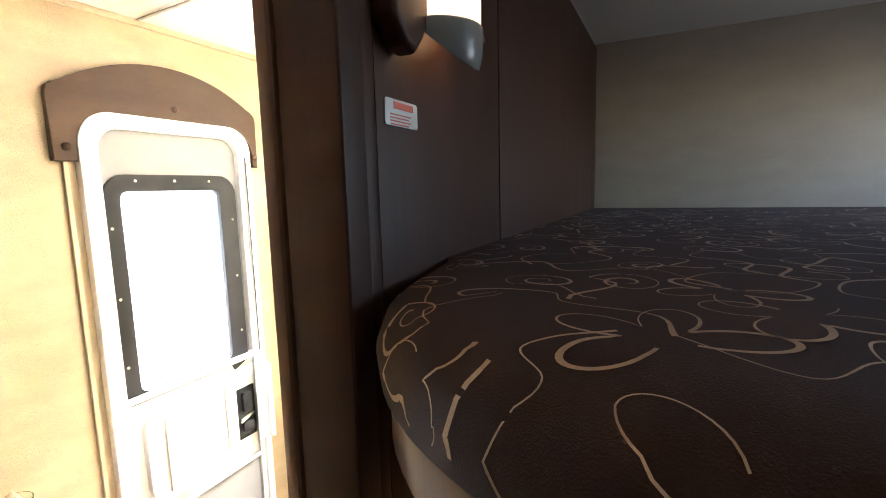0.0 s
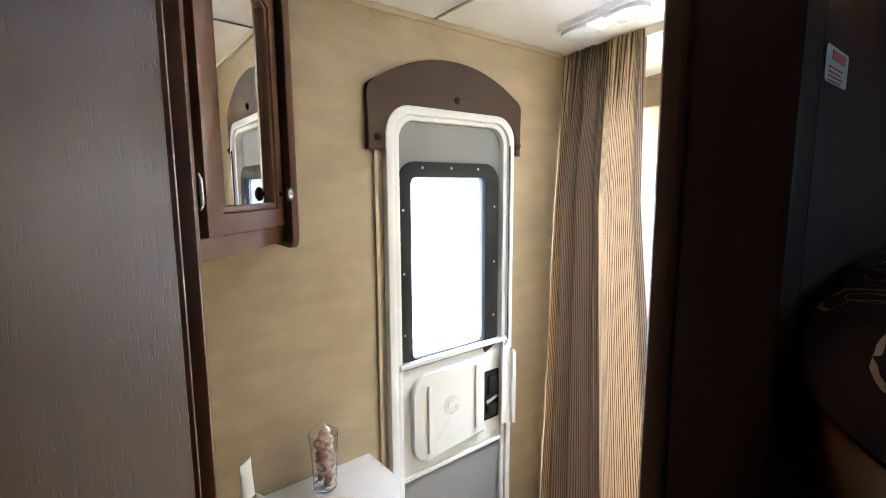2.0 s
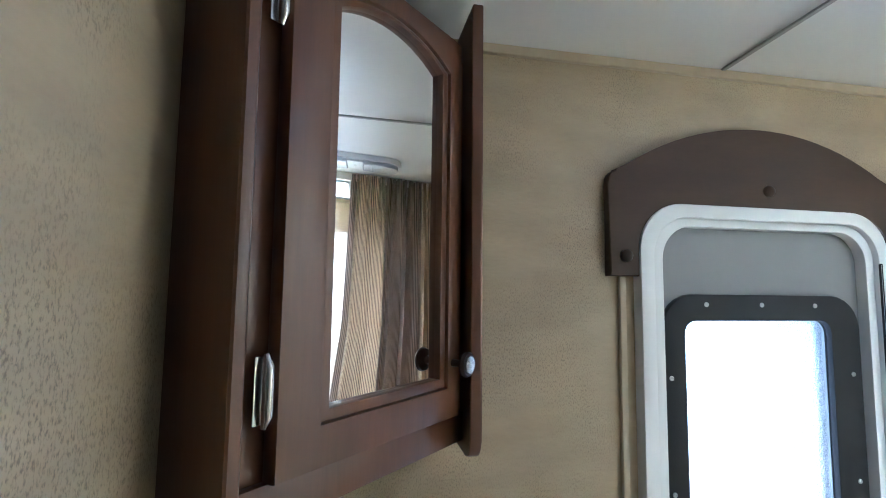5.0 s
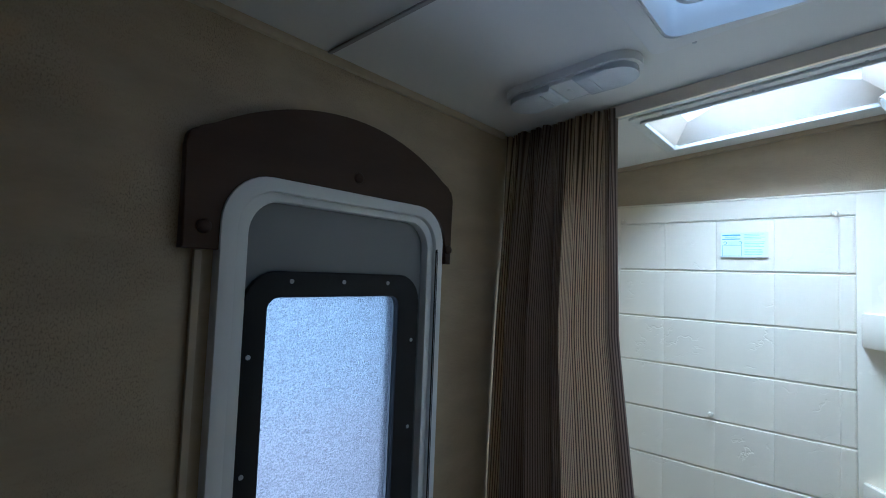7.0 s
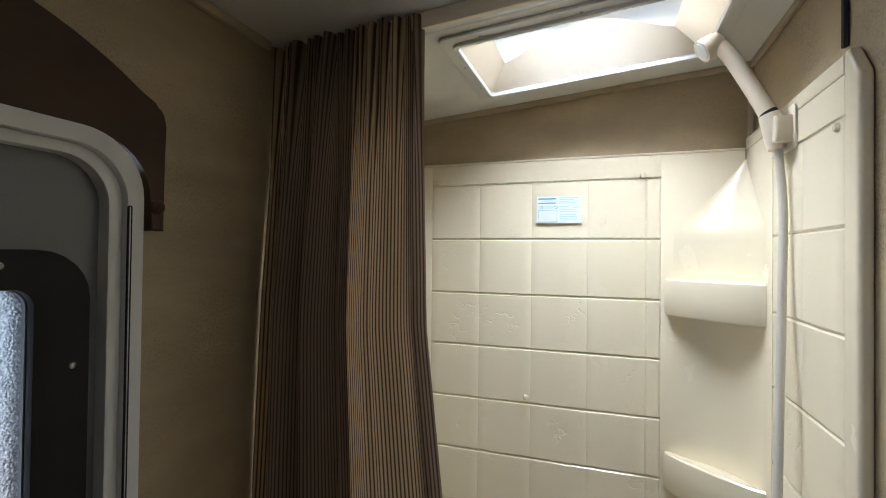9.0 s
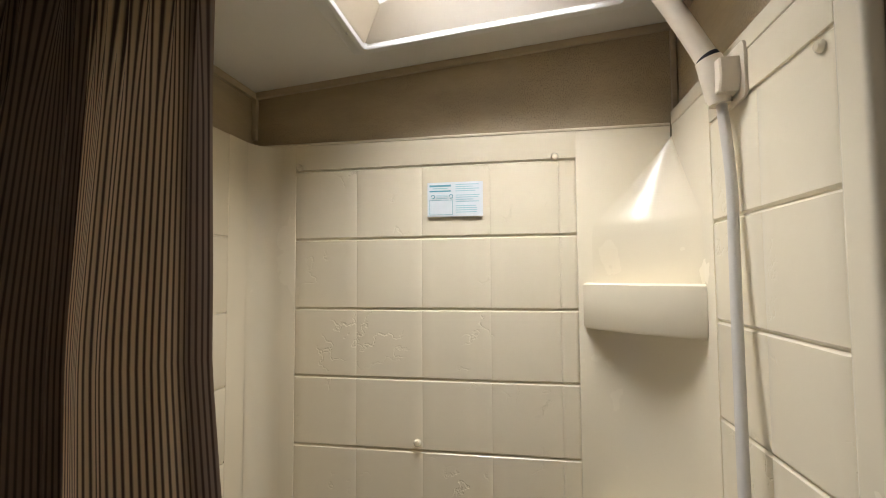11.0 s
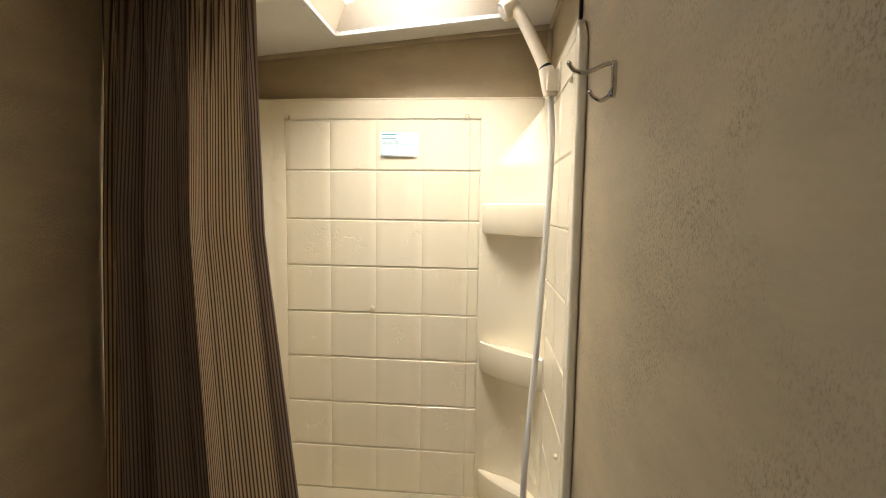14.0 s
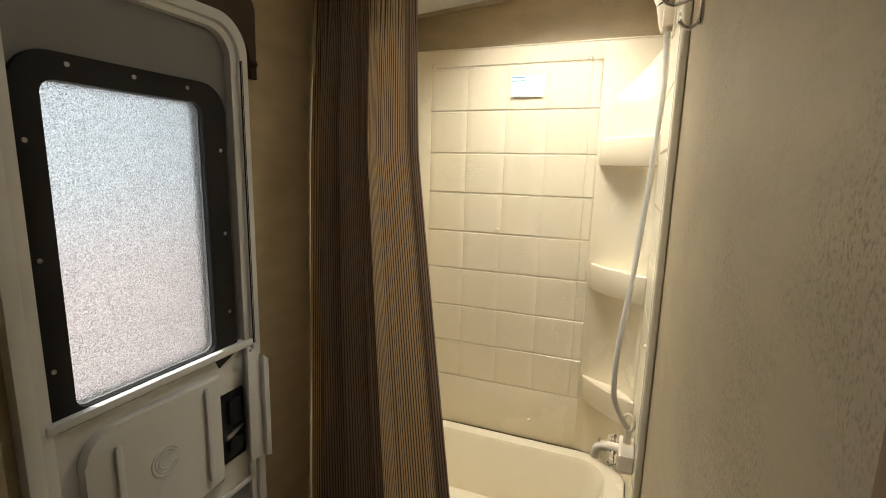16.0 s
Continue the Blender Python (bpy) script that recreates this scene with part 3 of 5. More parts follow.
single("backdrop", boxed(-6, 6, 3.0, 3.05, -0.8, 5.0), distance_glow(), "glowing backdrop sheet standing in for the bright distance outside the door", "backdrop", STR)
single("ground", boxed(-60, 60, 0.07, 120, -0.9, -0.8), material("gravel", (0.30, 0.27, 0.23), 0.9, scale=3, fine=60, bump=0.4), "pale gravel ground outside", "ground", STR)

single("batten_strip", boxed(0.021, 0.033, -0.010, -0.001, FZ, 1.626, 0.003), COVE, "thin beige batten strip beside the door frame", "trim", STR)

# arched wooden valance over the door
vx0, vx1, vz0, vz1 = -0.003, 0.621, 1.627, 1.905
notch = [p for p in round_rect(0.056, 0.598, vz0 - 0.4, 1.753, 0.083, 10, 0.03) if p[1] > vz0]
notch = [(0.598, vz0)] + notch + [(0.056, vz0)]
pts = [(vx0, vz0)] + notch[::-1] + [(vx1, vz0), (vx1, 1.785)]
cx, sag = (vx0 + vx1) / 2, 0.094
half = (vx1 - vx0) / 2 - 0.018
R = (half * half + sag * sag) / (2 * sag)
a0 = math.asin(half / R)
for i in range(4):
    a = radians(20 + 18 * i)
    pts.append((vx1 - 0.018 + 0.018 * math.cos(a), 1.792 + 0.020 * math.sin(a)))
for i in range(25):
    a = a0 - 2 * a0 * i / 24
    pts.append((cx + R * math.sin(a), vz1 - R + R * math.cos(a)))
for i in range(4):
    a = radians(106 + 18 * i)
    pts.append((vx0 + 0.018 + 0.018 * math.cos(a), 1.792 + 0.020 * math.sin(a)))
pts.append((vx0, 1.785))
val = thing("door_valance", pose(cx, 0, vz0), "brown arched wooden valance over the entry door", "valance")
part("board", slab(bmesh.new(), pts, -0.019, -0.001, "y", 0.004, 3), VALANCE, val)
for kx, kz in ((0.322, 1.789), (0.028, 1.662), (0.607, 1.662)):
    part("screw_cap", lathe(bmesh.new(), [(0.011, 0), (0.011, 0.004), (0.008, 0.008), (0.002, 0.010)], 16, pose(kx, -0.019, kz, 90)), VALANCE, val, "brown screw cap")

# ---- ceiling fittings ----
def roof_frame(name, x0, x1, y0, y1, edge, label, cat, rad):
    root = thing(name, pose((x0 + x1) / 2, (y0 + y1) / 2, ceil_z((y0 + y1) / 2)), label, cat)
    o = round_rect(x0 - edge, x1 + edge, y0 - edge, y1 + edge, 0.018, 4)
    i = round_rect(x0, x1, y0, y1, rad, 4)
    part("frame", on_ceiling(ring(bmesh.new(), o, i, -0.008, -0.001, "z", 0.003)), PLASTIC, root)
    return root


root = roof_frame("skylight", *SKY, 0.034, "white-framed skylight over the tub", "skylight", 0.012)
bm = bmesh.new()
# the plastic well leans in to a smaller opening whose long sides arch up
steps = 24
OPEN = (1.068, 1.320, -0.798, -0.388)
low, high = [], []
for k in range(steps + 1):
    f = k / steps
    rise = 0.058 + 0.064 * math.sin(math.pi * f) ** 1.3
    yl, yh = SKY[2] + (SKY[3] - SKY[2]) * f, OPEN[2] + (OPEN[3] - OPEN[2]) * f
    low.append([bm.verts.new((x, yl, ceil_z(yl) - 0.004)) for x in SKY[:2]])
    high.append([bm.verts.new((x, yh, ceil_z(yh) + rise)) for x in OPEN[:2]])
for k in range(steps):
    for e in (0, 1):
        bm.faces.new((low[k][e], low[k + 1][e], high[k + 1][e], high[k][e]))
for k in (0, steps):
    bm.faces.new((low[k][0], low[k][1], high[k][1], high[k][0]))
bmesh.ops.solidify(bm, geom=bm.faces[:], thickness=0.002)
part("raised_lip", on_ceiling(ring(bmesh.new(), round_rect(SKY[0] - 0.010, SKY[1] + 0.010, SKY[2] - 0.010, SKY[3] + 0.010, 0.016, 4), round_rect(SKY[0] + 0.001, SKY[1] - 0.001, SKY[2] + 0.001, SKY[3] - 0.001, 0.012, 4), -0.016, -0.007, "z", 0.003)), PLASTIC, root)
WELL = material("skylight_well", (0.72, 0.655, 0.55), 0.5, vary=0.03, bump=0.02)
part("well", bm, WELL, root, "cream moulded plastic well")
for sx, sy in ((SKY[0] - 0.014, -0.40), (SKY[0] - 0.014, -0.60), (SKY[0] - 0.014, -0.80), (SKY[1] + 0.014, -0.36), (SKY[1] + 0.014, -0.50), (SKY[1] + 0.014, -0.66), (SKY[1] + 0.014, -0.82), (1.15, SKY[3] + 0.014), (1.29, SKY[3] + 0.014)):
    part("screw", lathe(bmesh.new(), [(0.004, 0.0), (0.0035, -0.002), (0.001, -0.003)], 10, pose(sx, sy, ceil_z(sy) - 0.008)), STEEL, root)

bm = bmesh.new()
nd = 10
dome = [[bm.verts.new((SKY[0] - 0.03 + (SKY[1] - SKY[0] + 0.06) * a / nd, SKY[2] - 0.03 + (SKY[3] - SKY[2] + 0.06) * c / nd, 2.315 + 0.05 * (math.sin(math.pi * a / nd) * math.sin(math.pi * c / nd)) ** 0.5)) for a in range(nd + 1)] for c in range(nd + 1)]
for c in range(nd):
    for a in range(nd):
        bm.faces.new((dome[c][a], dome[c][a + 1], dome[c + 1][a + 1], dome[c + 1][a]))
DOME = bpy.data.materials.new("opal_dome")
DOME.use_nodes = True
dn, dl = DOME.node_tree.nodes, DOME.node_tree.links
dt, dm = dn.new("ShaderNodeBsdfTranslucent"), dn.new("ShaderNodeMixShader")
dt.inputs[0].default_value = (0.95, 0.95, 0.93, 1)
dn["Principled BSDF"].inputs["Base Color"].default_value = (0.9, 0.9, 0.88, 1)
dm.inputs[0].default_value = 0.8
dl.new(dn["Principled BSDF"].outputs[0], dm.inputs[1])
dl.new(dt.outputs[0], dm.inputs[2])
dl.new(dm.outputs[0], dn["Material Output"].inputs[0])
part("dome", bm, DOME, root, "white translucent domed outer cover")
bm = ring(bmesh.new(), round_rect(SKY[0] - 0.03, SKY[1] + 0.03, SKY[2] - 0.03, SKY[3] + 0.03, 0.02, 4), round_rect(SKY[0] - 0.012, SKY[1] + 0.012, SKY[2] - 0.012, SKY[3] + 0.012, 0.02, 4), 2.10, 2.318, "z")
part("upstand", bm, PLASTIC, root)
root = roof_frame("roof_vent", *VENT, 0.036, "white roof vent with a rounded opening", "vent", 0.03)
bm = ring(bmesh.new(), round_rect(*VENT, 0.03, 4), round_rect(VENT[0] + 0.004, VENT[1] - 0.004, VENT[2] + 0.004, VENT[3] - 0.004, 0.028, 4), 2.06, 2.16, "z")
part("well", bm, PLASTIC, root)
bm = ring(bmesh.new(), round_rect(VENT[0] + 0.03, VENT[1] - 0.03, VENT[2] + 0.03, VENT[3] - 0.03, 0.03, 4), round_rect(VENT[0] + 0.037, VENT[1] - 0.037, VENT[2] + 0.037, VENT[3] - 0.037, 0.028, 4), 2.10, 2.106, "z")
part("screen_frame", bm, PLASTIC, root)
part("lid", boxed(VENT[0] - 0.03, VENT[1] + 0.03, VENT[2] - 0.03, VENT[3] + 0.03, 2.262, 2.30, 0.012, 3), PLASTIC, root, "white vent lid")
bm = ring(bmesh.new(), round_rect(VENT[0] - 0.02, VENT[1] + 0.02, VENT[2] - 0.02, VENT[3] + 0.02, 0.03, 4), round_rect(VENT[0] - 0.002, VENT[1] + 0.002, VENT[2] - 0.002, VENT[3] + 0.002, 0.03, 4), 2.15, 2.265, "z")
part("upstand", bm, PLASTIC, root)
single("ceiling_screw", lathe(bmesh.new(), [(0.0045, 0.0), (0.004, -0.002), (0.001, -0.003)], 10, pose(0.700, -0.545, ceil_z(-0.545))), STEEL, "small steel screw in the ceiling", "screw")

# twin-lens ceiling lamp
lamp = thing("ceiling_lamp", pose(0.675, -0.30, ceil_z(-0.30), -5.03), "white oblong twin-lens ceiling lamp, switched off", "ceiling lamp")
part("base", slab(bmesh.new(), round_rect(-0.057, 0.057, -0.155, 0.155, 0.055, 10), -0.018, -0.0005, "z", 0.005, 3), PLASTIC, lamp, local=True)
part("bridge", boxed(-0.050, 0.050, -0.030, 0.030, -0.0265, -0.017, 0.0085, 4), PLASTIC, lamp, local=True)
for s in (-1, 1):
    pts = [p for p in round_rect(-0.049, 0.049, -0.146, 0.146, 0.047, 10) if s * p[1] > 0.026]
    pts = sorted(pts, key=lambda p: math.atan2(p[1] - s * 0.05, p[0]))
    full = [(-0.049, s * 0.026), (0.049, s * 0.026)]
    hull = sorted(pts + full, key=lambda p: math.atan2(p[1] - s * 0.07, p[0]))
    lens = part("lens", slab(bmesh.new(), hull, -0.032, -0.017, "z", 0.010, 3), LENS, lamp, "ribbed clear plastic lens", local=True)
    part("rib", boxed(-0.034, 0.034, min(s * 0.055, s * 0.060), max(s * 0.055, s * 0.060), -0.0345, -0.031, 0.001), LENS, lens, local=True)
part("switch", boxed(-0.010, 0.010, -0.004, 0.004, -0.0285, -0.025, 0.0012), PLASTIC, lamp, local=True)

# ---- curtain and track ----
bm = bmesh.new()
slab(bm, [(-1.002, ceil_z(-1.002) - 0.001), (-0.014, ceil_z(-0.014) - 0.001), (-0.014, ceil_z(-0.014) - 0.032), (-1.002, ceil_z(-1.002) - 0.032)], 0.893, 0.905, "x", 0.002)
rail = thing("curtain_track", pose(0.9, -0.5, ceil_z(-0.5)), "cream ceiling track for the shower curtain", "curtain track")
part("fascia", bm, BEIGEPLASTIC, rail)
bm = bmesh.new()
slab(bm, [(-1.002, ceil_z(-1.002) - 0.022), (-0.014, ceil_z(-0.014) - 0.022), (-0.014, ceil_z(-0.014) - 0.031), (-1.002, ceil_z(-1.002) - 0.031)], 0.906, 0.922, "x", 0.002)
part("channel", bm, STEEL, rail)


def curtain():
    """A gathered curtain, pleated at the head and falling in deep folds."""
    bm = bmesh.new()
    uvl = bm.loops.layers.uv.new("UVMap")
    nu, nv = 300, 64
    zb = 0.12
    valleys = (0.0, 0.10, 0.30, 0.475, 0.565, 0.925, 1.02)
    depths = (0.026, 0.058, 0.066, 0.034, 0.050, 0.006)
    grid = []
    for j in range(nv + 1):
        v = j / nv
        w = v * 1.095
        row = []
        for i in range(nu + 1):
            u = i / nu
            y_end = -0.325 - 0.075 * w ** 1.2 - 0.15 * max(0, w - 0.33)
            y = -0.006 + (y_end + 0.006) * u
            drift = u + 0.012 * math.sin(5.5 * v + 7 * u) * (1 - u)
            ridge = 0.0
            for a, b, dep in zip(valleys, valleys[1:], depths):
                if a <= drift < b:
                    f = (drift - a) / (b - a)
                    ridge = dep * math.sin(math.pi * f) ** (0.55 if b - a > 0.3 else 0.8)
            grow = min(1.0, 0.30 + 0.75 * (v / 0.30) ** 0.8) if v < 0.30 else 1.0 + 0.25 * (v - 0.30)
            pleat = math.sin(2 * math.pi * (17 * u + 0.35 * math.sin(9 * u)))
            head = max(0.0, 1 - v / 0.16)
            ripple = 0.0028 * math.sin(2 * math.pi * (9.3 * u + 0.2 * math.sin(3 * v)) + 1.1) * grow
            d = -ridge * grow + 0.015 * head ** 1.2 * pleat + ripple
            if u > 0.925:
                d += 0.16 * (u - 0.925) * min(1, v * 4)
            x = 0.888 + 0.004 * u - 0.085 * w * (1 - 0.35 * u) + d
            y += 0.006 * grow * math.sin(2 * math.pi * 5.2 * u + 0.7) * math.sin(math.pi * u) + 0.004 * head * math.sin(2 * math.pi * 6.5 * u)
            y = min(y, -0.003)
            top = ceil_z(y) - 0.006 - 0.004 * abs(pleat) * head
            row.append(bm.verts.new((x, y, top * (1 - v) + zb * v)))
        grid.append(row)
    arc = [0.0]
    for i in range(nu):
        arc.append(arc[-1] + (grid[nv // 2][i + 1].co - grid[nv // 2][i].co).length)
    for j in range(nv):
        for i in range(nu):
            f = bm.faces.new((grid[j][i], grid[j][i + 1], grid[j + 1][i + 1], grid[j + 1][i]))
            for lp, (a, b) in zip(f.loops, ((i, j), (i + 1, j), (i + 1, j + 1), (i, j + 1))):
                lp[uvl].uv = (arc[a] - arc[int(nu * 0.745)], (1 - b / nv) * 1.9)
    bmesh.ops.solidify(bm, geom=bm.faces[:], thickness=0.0012)
    return bm


cur = thing("shower_curtain", pose(0.86, -0.18, 2.0), "brown and cream striped shower curtain, drawn aside in folds", "shower curtain")
part("cloth", curtain(), CLOTH, cur)

# ---- tub and surround ----
TUB_TOP = 0.30
tub = thing("bathtub", pose(1.2, -0.5, FZ), "ivory acrylic bathtub under the surround", "bathtub")
o = round_rect(0.862, 1.482, -0.984, -0.032, 0.03, 8)
i1 = round_rect(0.925, 1.425, -0.915, -0.085, 0.11, 8)
i2 = round_rect(0.985, 1.375, -0.85, -0.15, 0.10, 8)
bm = bmesh.new()
rows = [[bm.verts.new((x, y, z)) for x, y in line] for line, z in ((o, FZ), (o, TUB_TOP - 0.012), (round_rect(0.868, 1.478, -0.980, -0.036, 0.03, 8), TUB_TOP), (i1, TUB_TOP + 0.002), (round_rect(0.935, 1.415, -0.905, -0.095, 0.105, 8), TUB_TOP - 0.014), (i2, 0.06), (round_rect(1.03, 1.33, -0.80, -0.20, 0.08, 8), 0.03))]
for p, q in zip(rows, rows[1:]):
    for k in range(len(p)):
        bm.faces.new((p[k], p[(k + 1) % len(p)], q[(k + 1) % len(p)], q[k]))
bm.faces.new(rows[-1])
part("shell", bm, IVORY, tub)
part("drain", lathe(bmesh.new(), [(0.03, 0), (0.03, 0.003), (0.022, 0.004), (0.001, 0.002)], 18, pose(1.18, -0.74, 0.0305)), CHROME, tub)

surround = thing("tub_surround", pose(1.2, -0.5, TUB_TOP), "ivory moulded tub surround with embossed square tiles", "tub surround")
SIDE_Y = -0.985     # face of the shower-head panel
END_Y = -0.030      # face of the panel on the outer wall
Z_TOP = 1.876
rows_z = [1.815, 1.646, 1.481, 1.322, 1.162, 1.003, 0.841, 0.681, 0.521]
cols_y = [-0.124, -0.280, -0.438, -0.596, -0.748, -0.786]
G = 0.0012          # half of a joint


def cells(edges):
    return [(a - G, b + G) if a > b else (a + G, b - G) for a, b in zip(edges, edges[1:])]


zc = [(b, a) for a, b in cells(rows_z)]
# back panel: recessed base, plain margins level with the tile faces
bm = bmesh.new()
box(bm, SURR + 0.0051, SURR + 0.0091, -0.984, END_Y - 0.001, TUB_TOP, Z_TOP - 0.004)
box(bm, SURR, SURR + 0.0052, cols_y[0], END_Y - 0.001, TUB_TOP + 0.001, Z_TOP, 0.002)
box(bm, SURR, SURR + 0.0052, -0.984, cols_y[-1], TUB_TOP + 0.001, Z_TOP, 0.002)
box(bm, SURR, SURR + 0.0052, cols_y[-1] - G, cols_y[0] + G, rows_z[0] + G, Z_TOP, 0.002)
box(bm, SURR, SURR + 0.0052, cols_y[-1] - G, cols_y[0] + G, TUB_TOP + 0.001, rows_z[-1] - G, 0.002)
back = part("back_panel", bm, IVORY, surround)
part("top_flange", boxed(SURR - 0.0012, SURR + 0.012, -0.984, END_Y - 0.001, Z_TOP, Z_TOP + 0.007, 0.003, 3), IVORY, back)


def tile_mesh(w, h, t, seed):
    """An embossed tile: flat slate-like face with a narrow chamfer; local y across, z up, face towards -x."""
    rnd = random.Random(seed)
    bm = bmesh.new()
    n, b = 6, 0.0034
    g = []
    for j in range(n + 3):
        r = []
        for i in range(n + 3):
            rim = i in (0, n + 2) or j in (0, n + 2)
            fy, fz = min(max((i - 1) / n, 0), 1), min(max((j - 1) / n, 0), 1)
            y, z = -w / 2 + b + (w - 2 * b) * fy, -h / 2 + b + (h - 2 * b) * fz
            if i == 0: y = -w / 2
            if i == n + 2: y = w / 2
            if j == 0: z = -h / 2
            if j == n + 2: z = h / 2
            inside = 1 < i < n + 1 and 1 < j < n + 1
            d = (t * 0.66 if i in (0, n + 2) and 0 < j < n + 2 else 0.0) if rim else t
            k = 0.006 if inside else 0.0
            r.append(bm.verts.new((-d, y + rnd.uniform(-k, k), z + rnd.uniform(-k, k))))
        g.append(r)
    for j in range(n + 2):
        for i in range(n + 2):
            bm.faces.new((g[j][i], g[j][i + 1], g[j + 1][i + 1], g[j + 1][i]))
    me = bpy.data.meshes.new("tile")
    bmesh.ops.recalc_face_normals(bm, faces=bm.faces)
    bm.to_mesh(me)
    bm.free()
    me.materials.append(IVORYTILE)
    me.set_sharp_from_angle(angle=radians(25))
    for f in me.polygons:
        f.use_smooth = True
    return me


TILE_W = 0.1475
TILE_H = 0.158
tiles = [tile_mesh(TILE_W, TILE_H, 0.0042, s) for s in range(4)]
rnd = random.Random(3)
inv = world_of(back).inverted()
for z0, z1 in zc:
    for ya, yb in zip(cols_y, cols_y[1:]):
        t = new("tile", rnd.choice(tiles))
        t.parent = back
        w = ya - yb
        t.matrix_basis = inv @ (Matrix.Translation((SURR + 0.0050, (ya + yb) / 2, (z0 + z1) / 2)) @ Matrix.Diagonal((1, w / TILE_W, (z1 - z0) / TILE_H, 1)))

# shower-head panel with three columns of tiles
cols_x = [1.282, 1.120, 0.957]
bm = bmesh.new()
box(bm, 0.954, 1.482, SIDE_Y - 0.0091, SIDE_Y - 0.0051, TUB_TOP, Z_TOP)
box(bm, cols_x[0], 1.482, SIDE_Y - 0.0052, SIDE_Y, TUB_TOP + 0.001, Z_TOP, 0.002)
box(bm, cols_x[-1] - G, cols_x[0] + G, SIDE_Y - 0.0052, SIDE_Y, rows_z[0] + G, Z_TOP, 0.002)
box(bm, cols_x[-1] - G, cols_x[0] + G, SIDE_Y - 0.0052, SIDE_Y, TUB_TOP + 0.001, rows_z[-1] - G, 0.002)
slab(bm, [(0.912, TUB_TOP), (0.957, TUB_TOP), (0.957, Z_TOP + 0.035), (0.945, Z_TOP + 0.035), (0.912, Z_TOP - 0.01)], -1.0045, SIDE_Y + 0.001, "y", 0.008, 4)
side = part("shower_panel", bm, IVORY, surround)
part("top_flange", boxed(0.955, 1.482, -1.0045, SIDE_Y + 0.0012, Z_TOP, Z_TOP + 0.030, 0.003, 3), IVORY, side)
inv = world_of(side).inverted()
for z0, z1 in zc:
    for xa, xb in zip(cols_x, cols_x[1:]):
        t = new("tile", rnd.choice(tiles))
        t.parent = side
        w = xa - xb
        t.matrix_basis = inv @ (Matrix.Translation(((xa + xb) / 2, SIDE_Y - 0.0050, (z0 + z1) / 2)) @ pose(0, 0, 0, 0, 0, -90) @ Matrix.Diagonal((1, w / TILE_W, (z1 - z0) / TILE_H, 1)))

# panel on the outer wall, with faint courses
bm = bmesh.new()
box(bm, 0.90, 1.483, END_Y + 0.003, -0.001, TUB_TOP, Z_TOP)
end = part("end_panel", bm, IVORY, surround)
for a, b in zip([Z_TOP] + rows_z[1:], rows_z[1:] + [TUB_TOP + 0.001]):
    part("tile_course", boxed(0.90, 1.36, END_Y, END_Y + 0.0031, b + 0.002, a - 0.002, 0.0015), IVORY, end)
part("margin", boxed(1.3605, 1.483, END_Y, END_Y + 0.0031, TUB_TOP + 0.001, Z_TOP, 0.001), IVORY, end)
bm = bmesh.new()
cove = [[bm.verts.new((SURR - 0.001 - 0.055 * (1 - math.sin(a)), END_Y - 0.001 - 0.055 * (1 - math.cos(a)), z)) for a in np.linspace(0, math.pi / 2, 9)] for z in (TUB_TOP + 0.002, Z_TOP - 0.012, Z_TOP)]
for p, q in zip(cove, cove[1:]):
    for k in range(8):
        bm.faces.new((p[k], p[k + 1], q[k + 1], q[k]))
part("cove", bm, IVORY, end)

# corner column: a concave face across the corner, sloping back to the corner at its shoulder
CORNER = Vector((SURR + 0.001, SIDE_Y - 0.001))


def column_line(scale, n=16):
    """A quarter ellipse that runs tangent into both walls."""
    a, b = 0.180 * scale, 0.188 * scale
    return [Vector((CORNER.x - a * (1 - math.cos(s)), CORNER.y + b * (1 - math.sin(s)))) for s in np.linspace(0, math.pi / 2, n + 1)]


bm = bmesh.new()
levels = [(1.0, TUB_TOP), (1.0, 1.640), (0.99, 1.662), (0.95, 1.674), (0.87, 1.686), (0.60, 1.736), (0.30, 1.797), (0.03, 1.852)]
rr = [[bm.verts.new((p.x, p.y, z)) for p in column_line(f)] for f, z in levels]
for p, q in zip(rr, rr[1:]):
    for k in range(len(p) - 1):
        bm.faces.new((p[k], p[k + 1], q[k + 1], q[k]))
part("corner_column", bm, IVORY, surround, "smooth moulded corner column with sloping shoulder")


